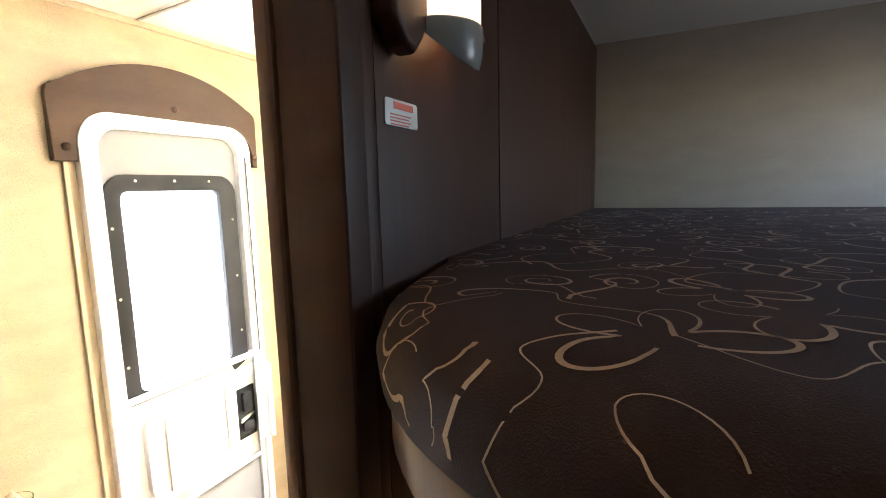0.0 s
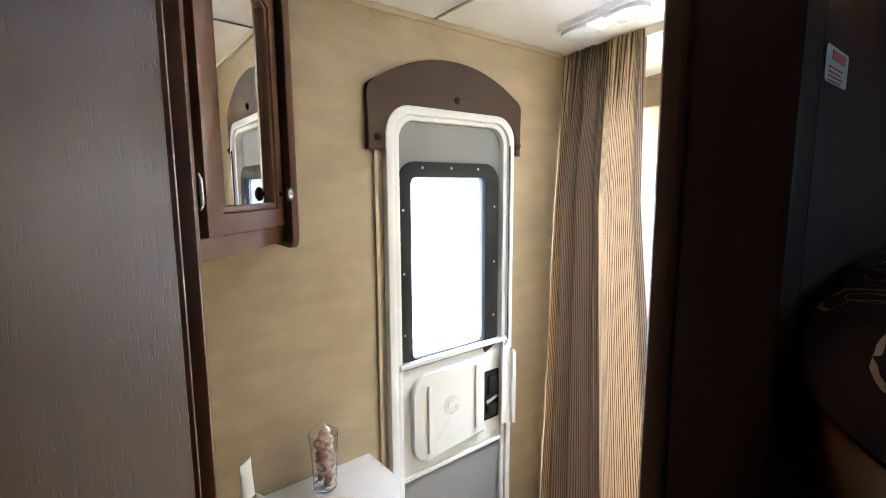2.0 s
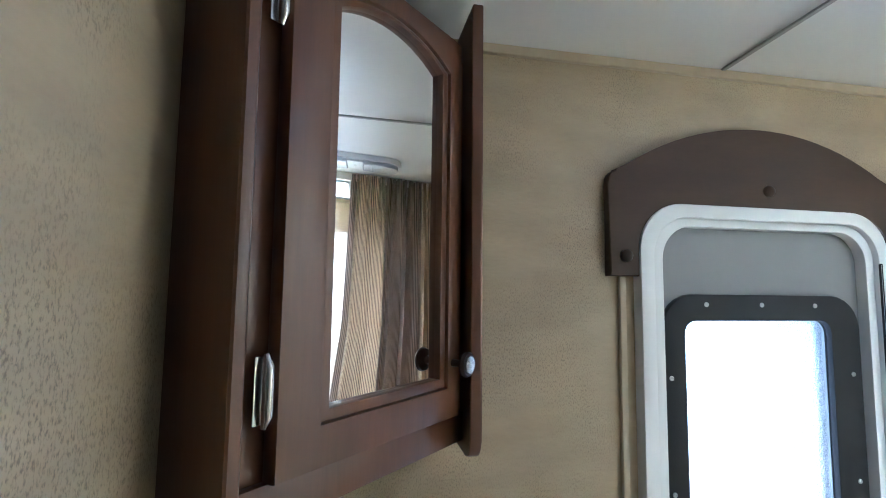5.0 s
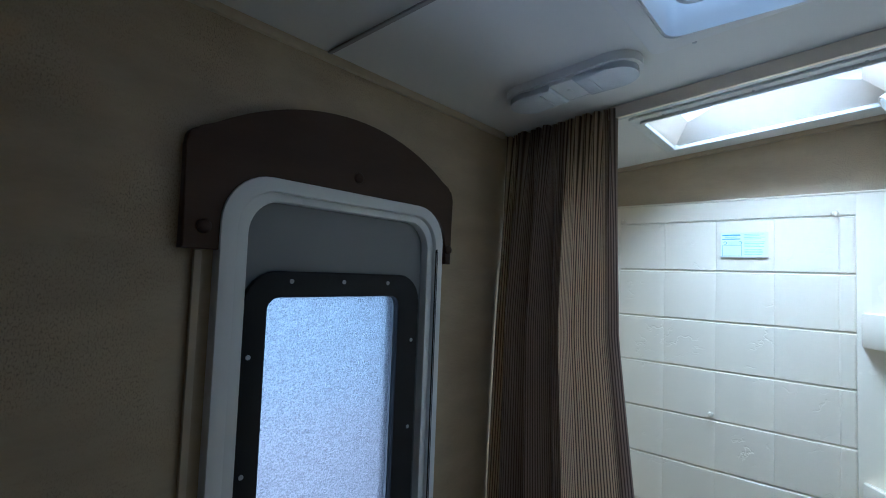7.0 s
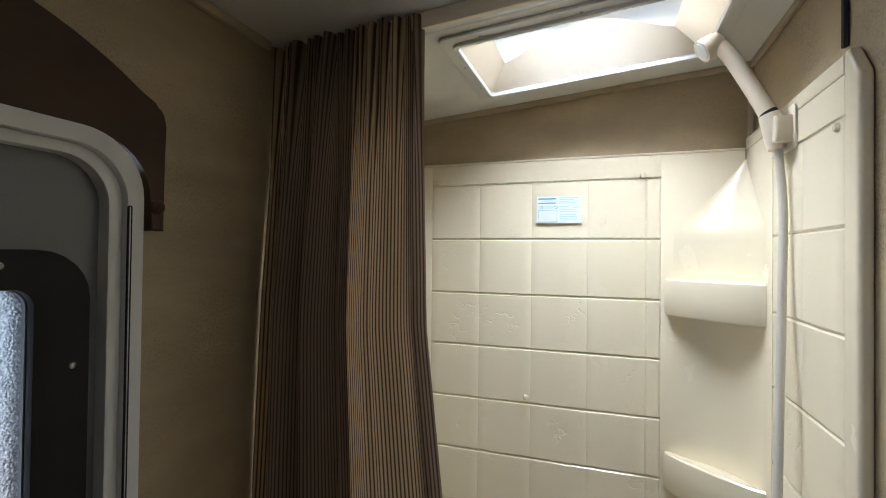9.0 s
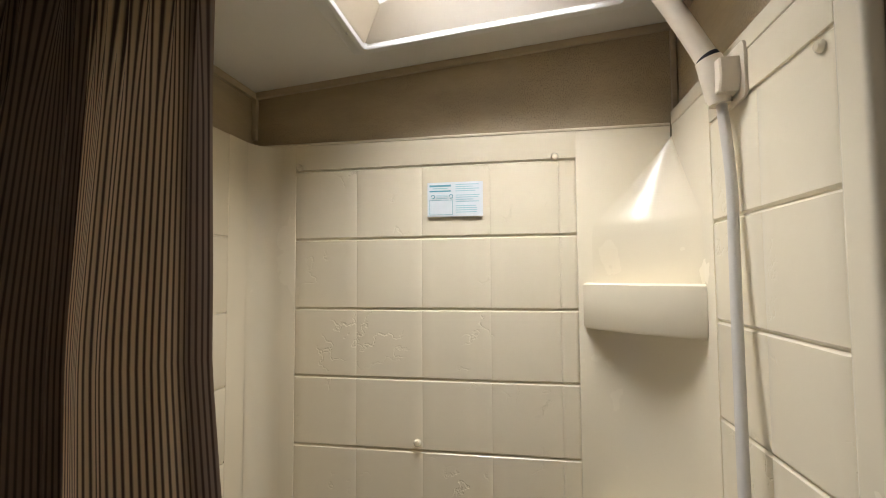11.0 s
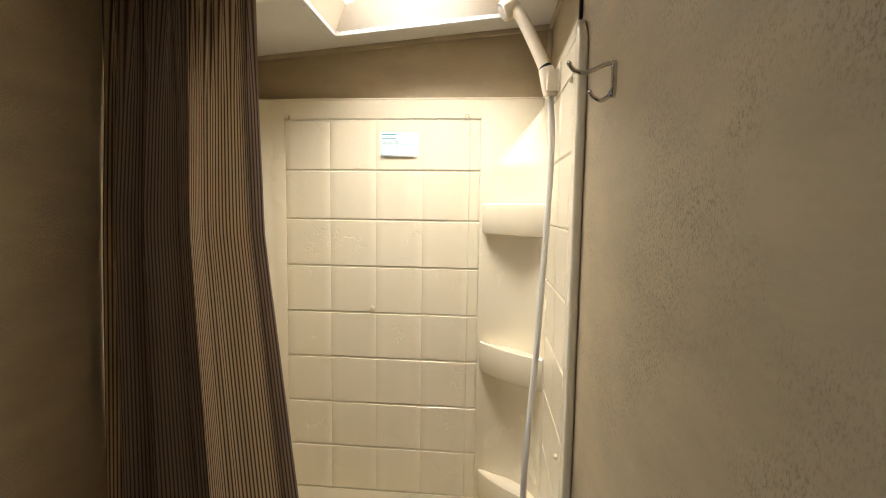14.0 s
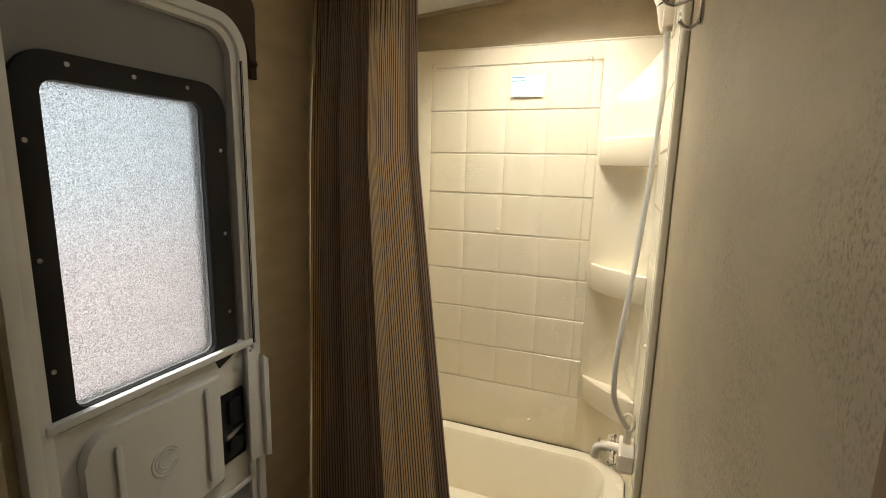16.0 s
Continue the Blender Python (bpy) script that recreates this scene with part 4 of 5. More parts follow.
def shelf(z_low, z_top):
    """A bowed corner shelf: flat top, upright front, underside sweeping back to the corner."""
    bm = bmesh.new()
    n = 14
    y_a, x_b = -0.796, 1.314
    front = []
    for k in range(n + 1):
        s = k / n
        p = Vector((SURR - 0.001, y_a)).lerp(Vector((x_b, SIDE_Y + 0.001)), s)
        bow = 0.017 * math.sin(math.pi * s) ** 0.6
        front.append((p.x - bow * 0.68, p.y + bow * 0.73))
    c = (SURR - 0.001, SIDE_Y + 0.001)
    shrink = lambda p, f: (c[0] + (p[0] - c[0]) * f, c[1] + (p[1] - c[1]) * f)
    lines = [([shrink(p, 0.72) for p in front], z_top - 0.012), ([shrink(p, 0.965) for p in front], z_top), ([shrink(p, 0.995) for p in front], z_top - 0.004), (front, z_top - 0.012), (front, z_low + 0.006), ([shrink(p, 0.98) for p in front], z_low), ([shrink(p, 0.62) for p in front], z_low - 0.006), ([shrink(p, 0.25) for p in front], z_low - 0.016)]
    rr = [[bm.verts.new((x, y, z)) for x, y in line] for line, z in lines]
    for p, q in zip(rr, rr[1:]):
        for k in range(n):
            bm.faces.new((p[k], p[k + 1], q[k + 1], q[k]))
    for line in (rr[0], rr[-1]):
        v = bm.verts.new((c[0], c[1], line[0].co.z))
        for k in range(n):
            bm.faces.new((line[k], line[k + 1], v))
    return bm


for z_low, z_top in ((1.444, 1.541), (0.980, 1.080), (0.530, 0.628)):
    part("shelf", shelf(z_low, z_top), IVORY, surround, "moulded bowed corner shelf")
for y, z in ((-0.741, 1.820), (-0.427, 1.181), (-0.135, 1.822), (-0.60, 0.385)):
    part("screw_cap", lathe(bmesh.new(), [(0.0085, 0), (0.0085, 0.004), (0.006, 0.008), (0.001, 0.009)], 14, pose(SURR - 0.001, y, z, 0, -90)), IVORY, surround)
for x, z in ((0.975, 1.80), (1.0, 0.95)):
    part("screw_cap", lathe(bmesh.new(), [(0.007, 0), (0.007, 0.003), (0.005, 0.006), (0.001, 0.007)], 14, pose(x, SIDE_Y, z, -90)), IVORY, surround)

# maker's label with two columns of unreadable small print
lab = thing("care_label", pose(SURR - 0.004, -0.517, 1.733), "white and teal printed care label stuck on the surround", "label")
def on_back(y0, y1, z0, z1, d):
    return boxed(SURR - 0.004 - d, SURR - 0.004 - d + 0.0006, min(y0, y1), max(y0, y1), z0, z1)
part("paper", on_back(-0.453, -0.581, 1.693, 1.772, 0.0), PAPERWHITE, lab)
part("address_box", ring(bmesh.new(), [(-0.458, 1.697), (-0.512, 1.697), (-0.512, 1.731), (-0.458, 1.731)], [(-0.4587, 1.6977), (-0.5113, 1.6977), (-0.5113, 1.7303), (-0.4587, 1.7303)], SURR - 0.0052, SURR - 0.0046, "x"), INKBLUE, lab)
for k, (a, b, hgt, mt) in enumerate(((-0.458, -0.508, 0.0042, INKBLUE), (-0.466, -0.500, 0.0022, INKPALE), (-0.458, -0.508, 0.0030, INKBLUE))):
    z = 1.764 - 0.0062 * k
    part("print_line", on_back(a, b, z - hgt / 2, z + hgt / 2, 0.0008), mt, lab)
for cy in (-0.466, -0.508):
    part("emblem", tube(bmesh.new(), [(SURR - 0.0048, cy + 0.0042 * math.cos(a), 1.739 + 0.0042 * math.sin(a)) for a in np.linspace(0, 5.4, 14)], 0.0009, 5), INKBLUE, lab)
for k in range(3):
    part("print_line", on_back(-0.474, -0.500, 1.7345 + 0.0036 * k, 1.7355 + 0.0036 * k, 0.0008), INKPALE, lab)
rnd = random.Random(8)
for k in range(14):
    z = 1.766 - 0.0049 * k
    if k in (4, 9):
        continue
    part("print_line", on_back(-0.519, -0.575 + rnd.uniform(0, 0.016), z - 0.0008, z + 0.0008, 0.0008), INKPALE, lab)

# ---- shower set ----
sh = thing("hand_shower", pose(1.18, -0.97, 1.84), "bisque hand shower hanging in its wall bracket", "hand shower")
bk = part("bracket", slab(bmesh.new(), [(1.152, 1.822), (1.206, 1.822), (1.216, 1.846), (1.214, 1.884), (1.148, 1.872), (1.144, 1.842)], -0.9845, -0.952, "y", 0.006, 3), BEIGEPLASTIC, sh)
part("wall_plate", slab(bmesh.new(), round_rect(1.136, 1.226, 1.808, 1.892, 0.010, 4), -0.9855, -0.980, "y", 0.002), BEIGEPLASTIC, bk)
part("collar", tube(bmesh.new(), [(1.180, -0.964, 1.812), (1.181, -0.962, 1.836), (1.183, -0.957, 1.868), (1.184, -0.952, 1.884)], [0.015, 0.0195, 0.0205, 0.019], 16), BEIGEPLASTIC, sh)
part("joint_ring", tube(bmesh.new(), [(1.184, -0.952, 1.884), (1.185, -0.950, 1.888)], 0.0172, 16), RUBBER, sh, "thin dark joint line at the handle's foot")
hp = smooth_path([(1.185, -0.950, 1.887), (1.196, -0.925, 1.945), (1.208, -0.899, 2.002), (1.217, -0.881, 2.036), (1.223, -0.868, 2.052)], 6)
part("handle", tube(bmesh.new(), hp, [0.0165 - 0.001 * (i / len(hp)) for i in range(len(hp))], 16), BEIGEPLASTIC, sh)
d = Vector((-0.10, 0.62, -0.40)).normalized()
head = bmesh.new()
lathe(head, [(0.001, -0.020), (0.012, -0.019), (0.019, -0.014), (0.0235, -0.004), (0.0245, 0.010), (0.0235, 0.022), (0.020, 0.026), (0.001, 0.026)], 26)
m4 = Matrix.Translation((1.226, -0.862, 2.055)) @ Vector((0, 0, 1)).rotation_difference(d).to_matrix().to_4x4()
head.transform(m4)
hd = part("spray_head", head, BEIGEPLASTIC, sh)
rim = ring(bmesh.new(), [(0.0252 * math.cos(a), 0.0252 * math.sin(a)) for a in np.linspace(0, 2 * math.pi, 25)[:-1]], [(0.021 * math.cos(a), 0.021 * math.sin(a)) for a in np.linspace(0, 2 * math.pi, 25)[:-1]], 0.012, 0.0285, "z", 0.0015)
rim.transform(m4)
part("rim", rim, BEIGEPLASTIC, hd)
face = lathe(bmesh.new(), [(0.0195, 0.026), (0.018, 0.029), (0.001, 0.030)], 18)
face.transform(m4)
part("spray_face", face, PLASTIC, hd, "grey-white spray plate")
part("spray_lever", boxed(-0.004, 0.004, 0.021, 0.028, 0.004, 0.020, 0.002, m=m4), BEIGEPLASTIC, hd)
hose_pts = smooth_path([(1.180, -0.966, 1.815), (1.172, -0.972, 1.70), (1.161, -0.968, 1.57), (1.134, -0.957, 1.39), (1.085, -0.938, 1.14), (1.035, -0.918, 0.96), (1.015, -0.912, 0.85), (1.018, -0.918, 0.77), (1.038, -0.944, 0.705), (1.050, -0.962, 0.672)], 10)
part("hose", tube(bmesh.new(), hose_pts, 0.0078, 12), HOSE, sh, "ribbed grey-white hose")

fa = thing("tub_faucet", pose(1.05, -0.97, 0.60), "bisque plastic tub faucet with clear knobs", "faucet")
part("body", slab(bmesh.new(), [(0.992, 0.560), (1.108, 0.560), (1.115, 0.573), (1.108, 0.614), (1.083, 0.628), (1.017, 0.628), (0.992, 0.614), (0.985, 0.573)], -0.9845, -0.942, "y", 0.007, 3), BEIGEPLASTIC, fa)
sp = smooth_path([(1.05, -0.944, 0.600), (1.05, -0.915, 0.601), (1.05, -0.893, 0.598), (1.05, -0.880, 0.584), (1.05, -0.878, 0.560)], 6)
part("spout", tube(bmesh.new(), sp, [0.0155 - 0.002 * (i / len(sp)) for i in range(len(sp))], 14), BEIGEPLASTIC, fa)
part("diverter", tube(bmesh.new(), [(1.05, -0.886, 0.600), (1.05, -0.886, 0.616), (1.05, -0.886, 0.621)], [0.003, 0.0035, 0.005], 8), CHROME, fa)
part("outlet", tube(bmesh.new(), [(1.05, -0.964, 0.622), (1.05, -0.964, 0.655), (1.05, -0.963, 0.671)], [0.013, 0.011, 0.010], 12), BEIGEPLASTIC, fa)
for x in (1.002, 1.098):
    part("knob", lathe(bmesh.new(), [(0.011, 0), (0.020, 0.004), (0.023, 0.011), (0.020, 0.015), (0.023, 0.020), (0.020, 0.030), (0.013, 0.033), (0.001, 0.032)], 9, pose(x, -0.942, 0.594, -90)), ACRYL, fa, "faceted clear acrylic knob")
part("hanger_ring", tube(bmesh.new(), [(1.052 + 0.006 * math.cos(a), -0.964 + 0.015 * math.cos(a), 0.690 + 0.026 * math.sin(a)) for a in np.linspace(0, 2 * math.pi, 26)], 0.005, 8), BEIGEPLASTIC, fa)

# robe hook on the partition
hk = thing("robe_hook", pose(0.70, -1.0, 1.73), "polished nickel double robe hook on the wall", "robe hook")
part("plate", slab(bmesh.new(), round_rect(0.694, 0.708, 1.700, 1.756, 0.006, 5), -1.0050, -0.9985, "y", 0.002, 3), CHROME, hk)
part("upper_arm", tube(bmesh.new(), smooth_path([(0.701, -1.000, 1.750), (0.701, -0.990, 1.751), (0.701, -0.968, 1.741), (0.701, -0.952, 1.738), (0.701, -0.940, 1.743), (0.701, -0.934, 1.750)], 6), 0.0036, 10), CHROME, hk)
part("lower_arm", tube(bmesh.new(), smooth_path([(0.701, -1.000, 1.712), (0.701, -0.995, 1.702), (0.701, -0.984, 1.696), (0.701, -0.974, 1.699), (0.701, -0.967, 1.706)], 6), 0.0036, 10), CHROME, hk)
for p in ((0.701, -0.933, 1.752), (0.701, -0.966, 1.708)):
    part("ball_tip", lathe(bmesh.new(), [(0.001, -0.0045), (0.0036, -0.003), (0.0046, 0), (0.0036, 0.003), (0.001, 0.0045)], 12, pose(*p)), CHROME, hk)
for z in (1.706, 1.750):
    part("screw", lathe(bmesh.new(), [(0.0042, 0), (0.0036, 0.0016), (0.001, 0.002)], 10, pose(0.701, -0.9985, z, -90)), STEEL, hk)

# towel hook on the side wall under the cabinet
hk2 = thing("towel_hook", pose(-0.585, -0.55, 1.17), "small nickel towel hook on the side wall", "towel hook")
part("plate", boxed(-0.5895, -0.584, -0.46, -0.44, 1.10, 1.17, 0.002), CHROME, hk2)
part("arm", tube(bmesh.new(), smooth_path([(-0.585, -0.45, 1.115), (-0.565, -0.45, 1.105), (-0.548, -0.45, 1.115), (-0.542, -0.45, 1.14)], 6), 0.004, 10), CHROME, hk2)

# ---- corner medicine cabinet; local x along its front, local y outwards to the room ----
CA = 44.0
MC = Vector((-0.395, -0.216))   # middle of the mirror in plan
U = Vector((math.cos(radians(CA)), math.sin(radians(CA))))
N = Vector((math.sin(radians(CA)), -math.cos(radians(CA))))


def plan(u, n):
    p = MC + U * (u + 0.4222) + N * (n + 0.1565)
    return (p.x, p.y)


cab_m = pose(MC.x, MC.y, 0, 0, 0, CA) @ Matrix.Translation((0.4222, -0.1565, 0))
cab = thing("medicine_cabinet", cab_m, "cherry wood corner cabinet with an arched mirror door", "medicine cabinet")
# local coordinates: x = u, y = -n
CB, CT = 1.402, 1.945
body = bmesh.new()
pts = [plan(-0.604, -0.160), plan(-0.262, -0.160), (-0.2820, -0.003), (-0.587, -0.003), (-0.587, -0.292)]
slab(body, pts, CB, CT - 0.012, "z", 0.002)
part("body", body, WOOD, cab)
far = slab(bmesh.new(), [(-0.157 + 0.024 * (1 - math.cos(a)), CB + 0.006 - 0.024 * math.sin(a)) for a in np.linspace(0, math.pi / 2, 7)] + [(-0.002, CB - 0.018), (-0.002, CT + 0.045), (-0.157, CT + 0.045)], -0.2815, -0.266, "x", 0.003, 3)
part("side_panel", far, WOOD, cab)
near = slab(bmesh.new(), [(0.142, CB - 0.018), (0.130, CB - 0.006), (0.128, CB + 0.004), (0.128, CT + 0.045), (0.2335, CT + 0.045), (0.2335, CB - 0.018)], -0.622, -0.608, "x", 0.005, 3)
part("side_panel", near, WOOD, cab, local=True)
part("bottom_rail", boxed(-0.602, -0.268, 0.150, 0.160, CB - 0.004, 1.437, 0.003, 2), WOOD, cab, local=True)
DU0, DU1, DZ0, DZ1 = -0.572, -0.297, 1.438, 1.936
MU0, MU1, MZ0 = -0.512, -0.336, 1.489


def arch(u0, u1, z0, z_side, rise, n=16):
    out = [(u0, z0), (u1, z0), (u1, z_side)]
    h = (u1 - u0) / 2
    Rr = (h * h + rise * rise) / (2 * rise)
    a0 = math.asin(min(1, h / Rr))
    for k in range(1, n):
        a = a0 - 2 * a0 * k / n
        out.append(((u0 + u1) / 2 + Rr * math.sin(a), z_side + rise - Rr + Rr * math.cos(a)))
    out.append((u0, z_side))
    return out


def matched_rect(inner, u0, u1, z0, z1):
    """The rectangle's outline with a point for each one of the inner outline."""
    out = []
    for k, (u, z) in enumerate(inner):
        if k == 0:
            out.append((u0, z0))
        elif k == 1:
            out.append((u1, z0))
        elif k == 2:
            out.append((u1, z1))
        elif k == len(inner) - 1:
            out.append((u0, z1))
        else:
            out.append((u1 + (u0 - u1) * (k - 2) / (len(inner) - 3), z1))
    return out


inner = arch(MU0 - 0.012, MU1 + 0.012, MZ0 - 0.012, 1.886, 0.026)
door = part("mirror_door", ring(bmesh.new(), matched_rect(inner, DU0, DU1, DZ0, DZ1), inner, 0.138, 0.157, "y", 0.004), WOOD, cab, local=True)
part("bead", ring(bmesh.new(), inner, arch(MU0, MU1, MZ0, 1.882, 0.024), 0.142, 0.155, "y", 0.003), WOOD, door, "moulded wooden bead round the mirror", local=True)
part("mirror", slab(bmesh.new(), arch(MU0 - 0.004, MU1 + 0.004, MZ0 - 0.004, 1.884, 0.026), 0.1515, 0.1545, "y"), MIRROR, door, "clear mirror glass", smooth=False, local=True)
part("knob", lathe(bmesh.new(), [(0.005, 0), (0.0045, 0.010), (0.006, 0.014), (0.0145, 0.018), (0.0160, 0.022), (0.0140, 0.025), (0.011, 0.0245), (0.001, 0.026)], 22, pose(-0.313, 0.138, 1.507, 90)), BRONZE, door, "round bronze knob with nickel rim", local=True)
part("knob_face", lathe(bmesh.new(), [(0.0110, 0.0), (0.0105, 0.002), (0.001, 0.0025)], 20, pose(-0.313, 0.1135, 1.507, 90)), CHROME, door, local=True)
for z in (1.515, 1.862):
    hg = part("hinge", tube(bmesh.new(), [(-0.579, 0.146, z - 0.030), (-0.579, 0.143, z - 0.020), (-0.579, 0.143, z + 0.020), (-0.579, 0.146, z + 0.030)], [0.003, 0.0055, 0.0055, 0.003], 10), CHROME, cab, "nickel butt hinge", local=True)
    part("leaf_plate", boxed(-0.588, -0.580, 0.1485, 0.1505, z - 0.028, z + 0.028, 0.0006), CHROME, hg, local=True)

# ---- corner vanity ----
VT = 0.719
van = thing("corner_vanity", pose(-0.35, -0.2, FZ), "corner vanity with a pale marbled laminate top", "vanity")
top = [(-0.018, -0.002), (-0.016, -0.175), (-0.125, -0.335), (-0.30, -0.47), (-0.589, -0.50), (-0.589, -0.002)]
bowl_c, bowl_a, bowl_b = (-0.305, -0.225), 0.150, 0.125
bm = bmesh.new()
N_B = 40


def ray_edge(c, a, poly):
    best = None
    d = Vector((math.cos(a), math.sin(a)))
    for p, q in zip(poly, poly[1:] + poly[:1]):
        p, q = Vector(p), Vector(q)
        e = q - p
        den = d.x * e.y - d.y * e.x
        if abs(den) < 1e-9:
            continue
        w = p - Vector(c)
        t = (w.x * e.y - w.y * e.x) / den
        s = (w.x * d.y - w.y * d.x) / den
        if t > 0 and -1e-6 <= s <= 1 + 1e-6 and (best is None or t < best):
            best = t
    return (c[0] + d.x * best, c[1] + d.y * best)


angs = sorted([2 * math.pi * k / N_B for k in range(N_B)] + [math.atan2(p[1] - bowl_c[1], p[0] - bowl_c[0]) % (2 * math.pi) for p in top])
outl = [ray_edge(bowl_c, a, top) for a in angs]
innl = [(bowl_c[0] + bowl_a * math.cos(a), bowl_c[1] + bowl_b * math.sin(a)) for a in angs]
part("countertop", ring(bm, outl, innl, VT - 0.03, VT, "z", 0.0), COUNTER, van, "pale grey-white marbled laminate top")
bm = bmesh.new()
prof = [(1.10, 0.0005), (1.09, 0.008), (1.03, 0.010), (0.97, 0.002), (0.90, -0.04), (0.72, -0.10), (0.40, -0.13), (0.10, -0.135)]
rr = [[bm.verts.new((bowl_c[0] + bowl_a * f * math.cos(2 * math.pi * k / N_B), bowl_c[1] + bowl_b * f * math.sin(2 * math.pi * k / N_B), VT + h)) for k in range(N_B)] for f, h in prof]
for p, q in zip(rr, rr[1:]):
    for k in range(N_B):
        bm.faces.new((p[k], p[(k + 1) % N_B], q[(k + 1) % N_B], q[k]))
bm.faces.new(rr[-1])
part("basin", bm, BASIN, van, "bisque oval drop-in basin")
inset = [(-0.035, -0.003), (-0.033, -0.165), (-0.137, -0.315), (-0.305, -0.45), (-0.588, -0.48), (-0.588, -0.003)]
bm = bmesh.new()
slab(bm, inset, FZ, VT - 0.16, "z")
bm2 = ring(bm, inset, [(-0.05, -0.015), (-0.05, -0.16), (-0.15, -0.30), (-0.31, -0.43), (-0.575, -0.46), (-0.575, -0.015)], VT - 0.16, VT - 0.031, "z")
part("cabinet_body", bm2, WOOD, van, "cherry wood vanity body")
ft = part("basin_faucet", boxed(-0.44, -0.36, -0.075, -0.045, VT + 0.001, VT + 0.02, 0.006, 3), BEIGEPLASTIC, van)
part("spout", tube(bmesh.new(), smooth_path([(-0.40, -0.06, VT + 0.018), (-0.398, -0.07, VT + 0.06), (-0.38, -0.10, VT + 0.075), (-0.362, -0.13, VT + 0.062)], 6), 0.008, 12), BEIGEPLASTIC, ft)

# vase of shells on the vanity
vase = thing("shell_vase", pose(-0.19, -0.068, VT), "clear glass vase filled with peach seashells", "vase")
prof = [(0.001, 0.001), (0.030, 0.0012), (0.032, 0.006), (0.0325, 0.05), (0.035, 0.11), (0.039, 0.155), (0.0375, 0.155), (0.0335, 0.11), (0.0305, 0.05), (0.029, 0.012), (0.001, 0.012)]
bm = bmesh.new()
rr = [[bm.verts.new((r * math.cos(2 * math.pi * k / 28), r * math.sin(2 * math.pi * k / 28), z)) for k in range(28)] for r, z in prof]
for p, q in zip(rr, rr[1:]):
    for k in range(28):
        bm.faces.new((p[k], p[(k + 1) % 28], q[(k + 1) % 28], q[k]))
bm.faces.new(rr[0]), bm.faces.new(rr[-1])
vg = part("glass", bm, CLEAR, vase, local=True)
vg.visible_shadow = False
rnd = random.Random(5)


def whelk(length, width):
    """A spiral seashell: a pointed spire of whorls with a flared body."""
    bm = bmesh.new()
    n, turns, k = 60, 3.2, 8
    rings = []
    for i in range(n + 1):
        s = i / n
        a = s * turns * 2 * math.pi
        r = width * 0.42 * s ** 1.3
        c = Vector((r * 0.7 * math.cos(a), r * 0.7 * math.sin(a), length * (0.5 - s * 0.75)))
        q = width * (0.06 + 0.42 * s ** 1.2)
        rings.append([bm.verts.new(c + Vector((math.cos(a) * math.cos(2 * math.pi * j / k) * q, math.sin(a) * math.cos(2 * math.pi * j / k) * q, math.sin(2 * math.pi * j / k) * q * 1.15))) for j in range(k)])
    for p, q in zip(rings, rings[1:]):
        for j in range(k):
            bm.faces.new((p[j], p[(j + 1) % k], q[(j + 1) % k], q[j]))
    bm.faces.new(rings[0]), bm.faces.new(rings[-1])
    return bm


for k in range(17):
    z = 0.020 + 0.009 * k
    bm = whelk(rnd.uniform(0.03, 0.045), rnd.uniform(0.016, 0.024))
    a = rnd.uniform(0, 6.28)
    rad = 0.014 if k < 15 else 0.004
    bm.transform(pose(rad * math.cos(a), rad * math.sin(a), z, rnd.uniform(-70, 70) if k < 15 else rnd.uniform(-15, 15), rnd.uniform(-60, 60) if k < 15 else 10, rnd.uniform(0, 360)))
    part("seashell", bm, SHELLS[k % 3], vase, local=True)

# standing lotion tube
tb = thing("lotion_tube", pose(-0.40, -0.11, VT), "white squeeze tube standing on its cap", "lotion tube")
bm = bmesh.new()
sec = [(0.017, 0.017, 0.022), (0.0175, 0.017, 0.05), (0.018, 0.014, 0.10), (0.0195, 0.007, 0.145), (0.021, 0.0015, 0.165), (0.021, 0.0012, 0.176)]
rr = [[bm.verts.new((a * math.cos(2 * math.pi * k / 24), b * math.sin(2 * math.pi * k / 24), z)) for k in range(24)] for a, b, z in sec]
for p, q in zip(rr, rr[1:]):
    for k in range(24):
        bm.faces.new((p[k], p[(k + 1) % 24], q[(k + 1) % 24], q[k]))
bm.faces.new(rr[0]), bm.faces.new(rr[-1])
bm.transform(pose(0, 0, 0, 0, 0, 40))
tbody = part("tube_body", bm, WHITE, tb, local=True)
part("cap", lathe(bmesh.new(), [(0.016, 0.0), (0.017, 0.002), (0.0165, 0.021), (0.014, 0.022)], 24), PLASTIC, tb, local=True)
for k in range(4):
    part("print_mark", boxed(-0.008 + 0.0045 * k, -0.0052 + 0.0045 * k, -0.0168, -0.0150, 0.085, 0.093, m=pose(0, 0, 0, 0, 0, 40)), BATTEN, tbody, local=True)

# ---- bunk ----
def bunk_outline(off):
    """Outer edge of the bunk with its rounded corner; off: moves it outwards."""
    pts = []
    cxb, cyb, rx, ry = -0.08, -1.47, 0.36 + off, 0.42 + off
    for k in range(21):
        a = radians(100 + 85 * k / 20)
        pts.append((cxb + rx * math.cos(a), min(cyb + ry * math.sin(a), -1.0605)))
    pts += [(-0.442 - off, -1.75), (-0.442 - off, -2.45), (1.497, -2.45), (1.497, -1.0605), (0.0, -1.0605)]
    return pts


QUILT = bpy.data.materials.new("swirl_print_cloth")
QUILT.use_nodes = True
n, l = QUILT.node_tree.nodes, QUILT.node_tree.links
b = n["Principled BSDF"]
tc = n.new("ShaderNodeTexCoord")


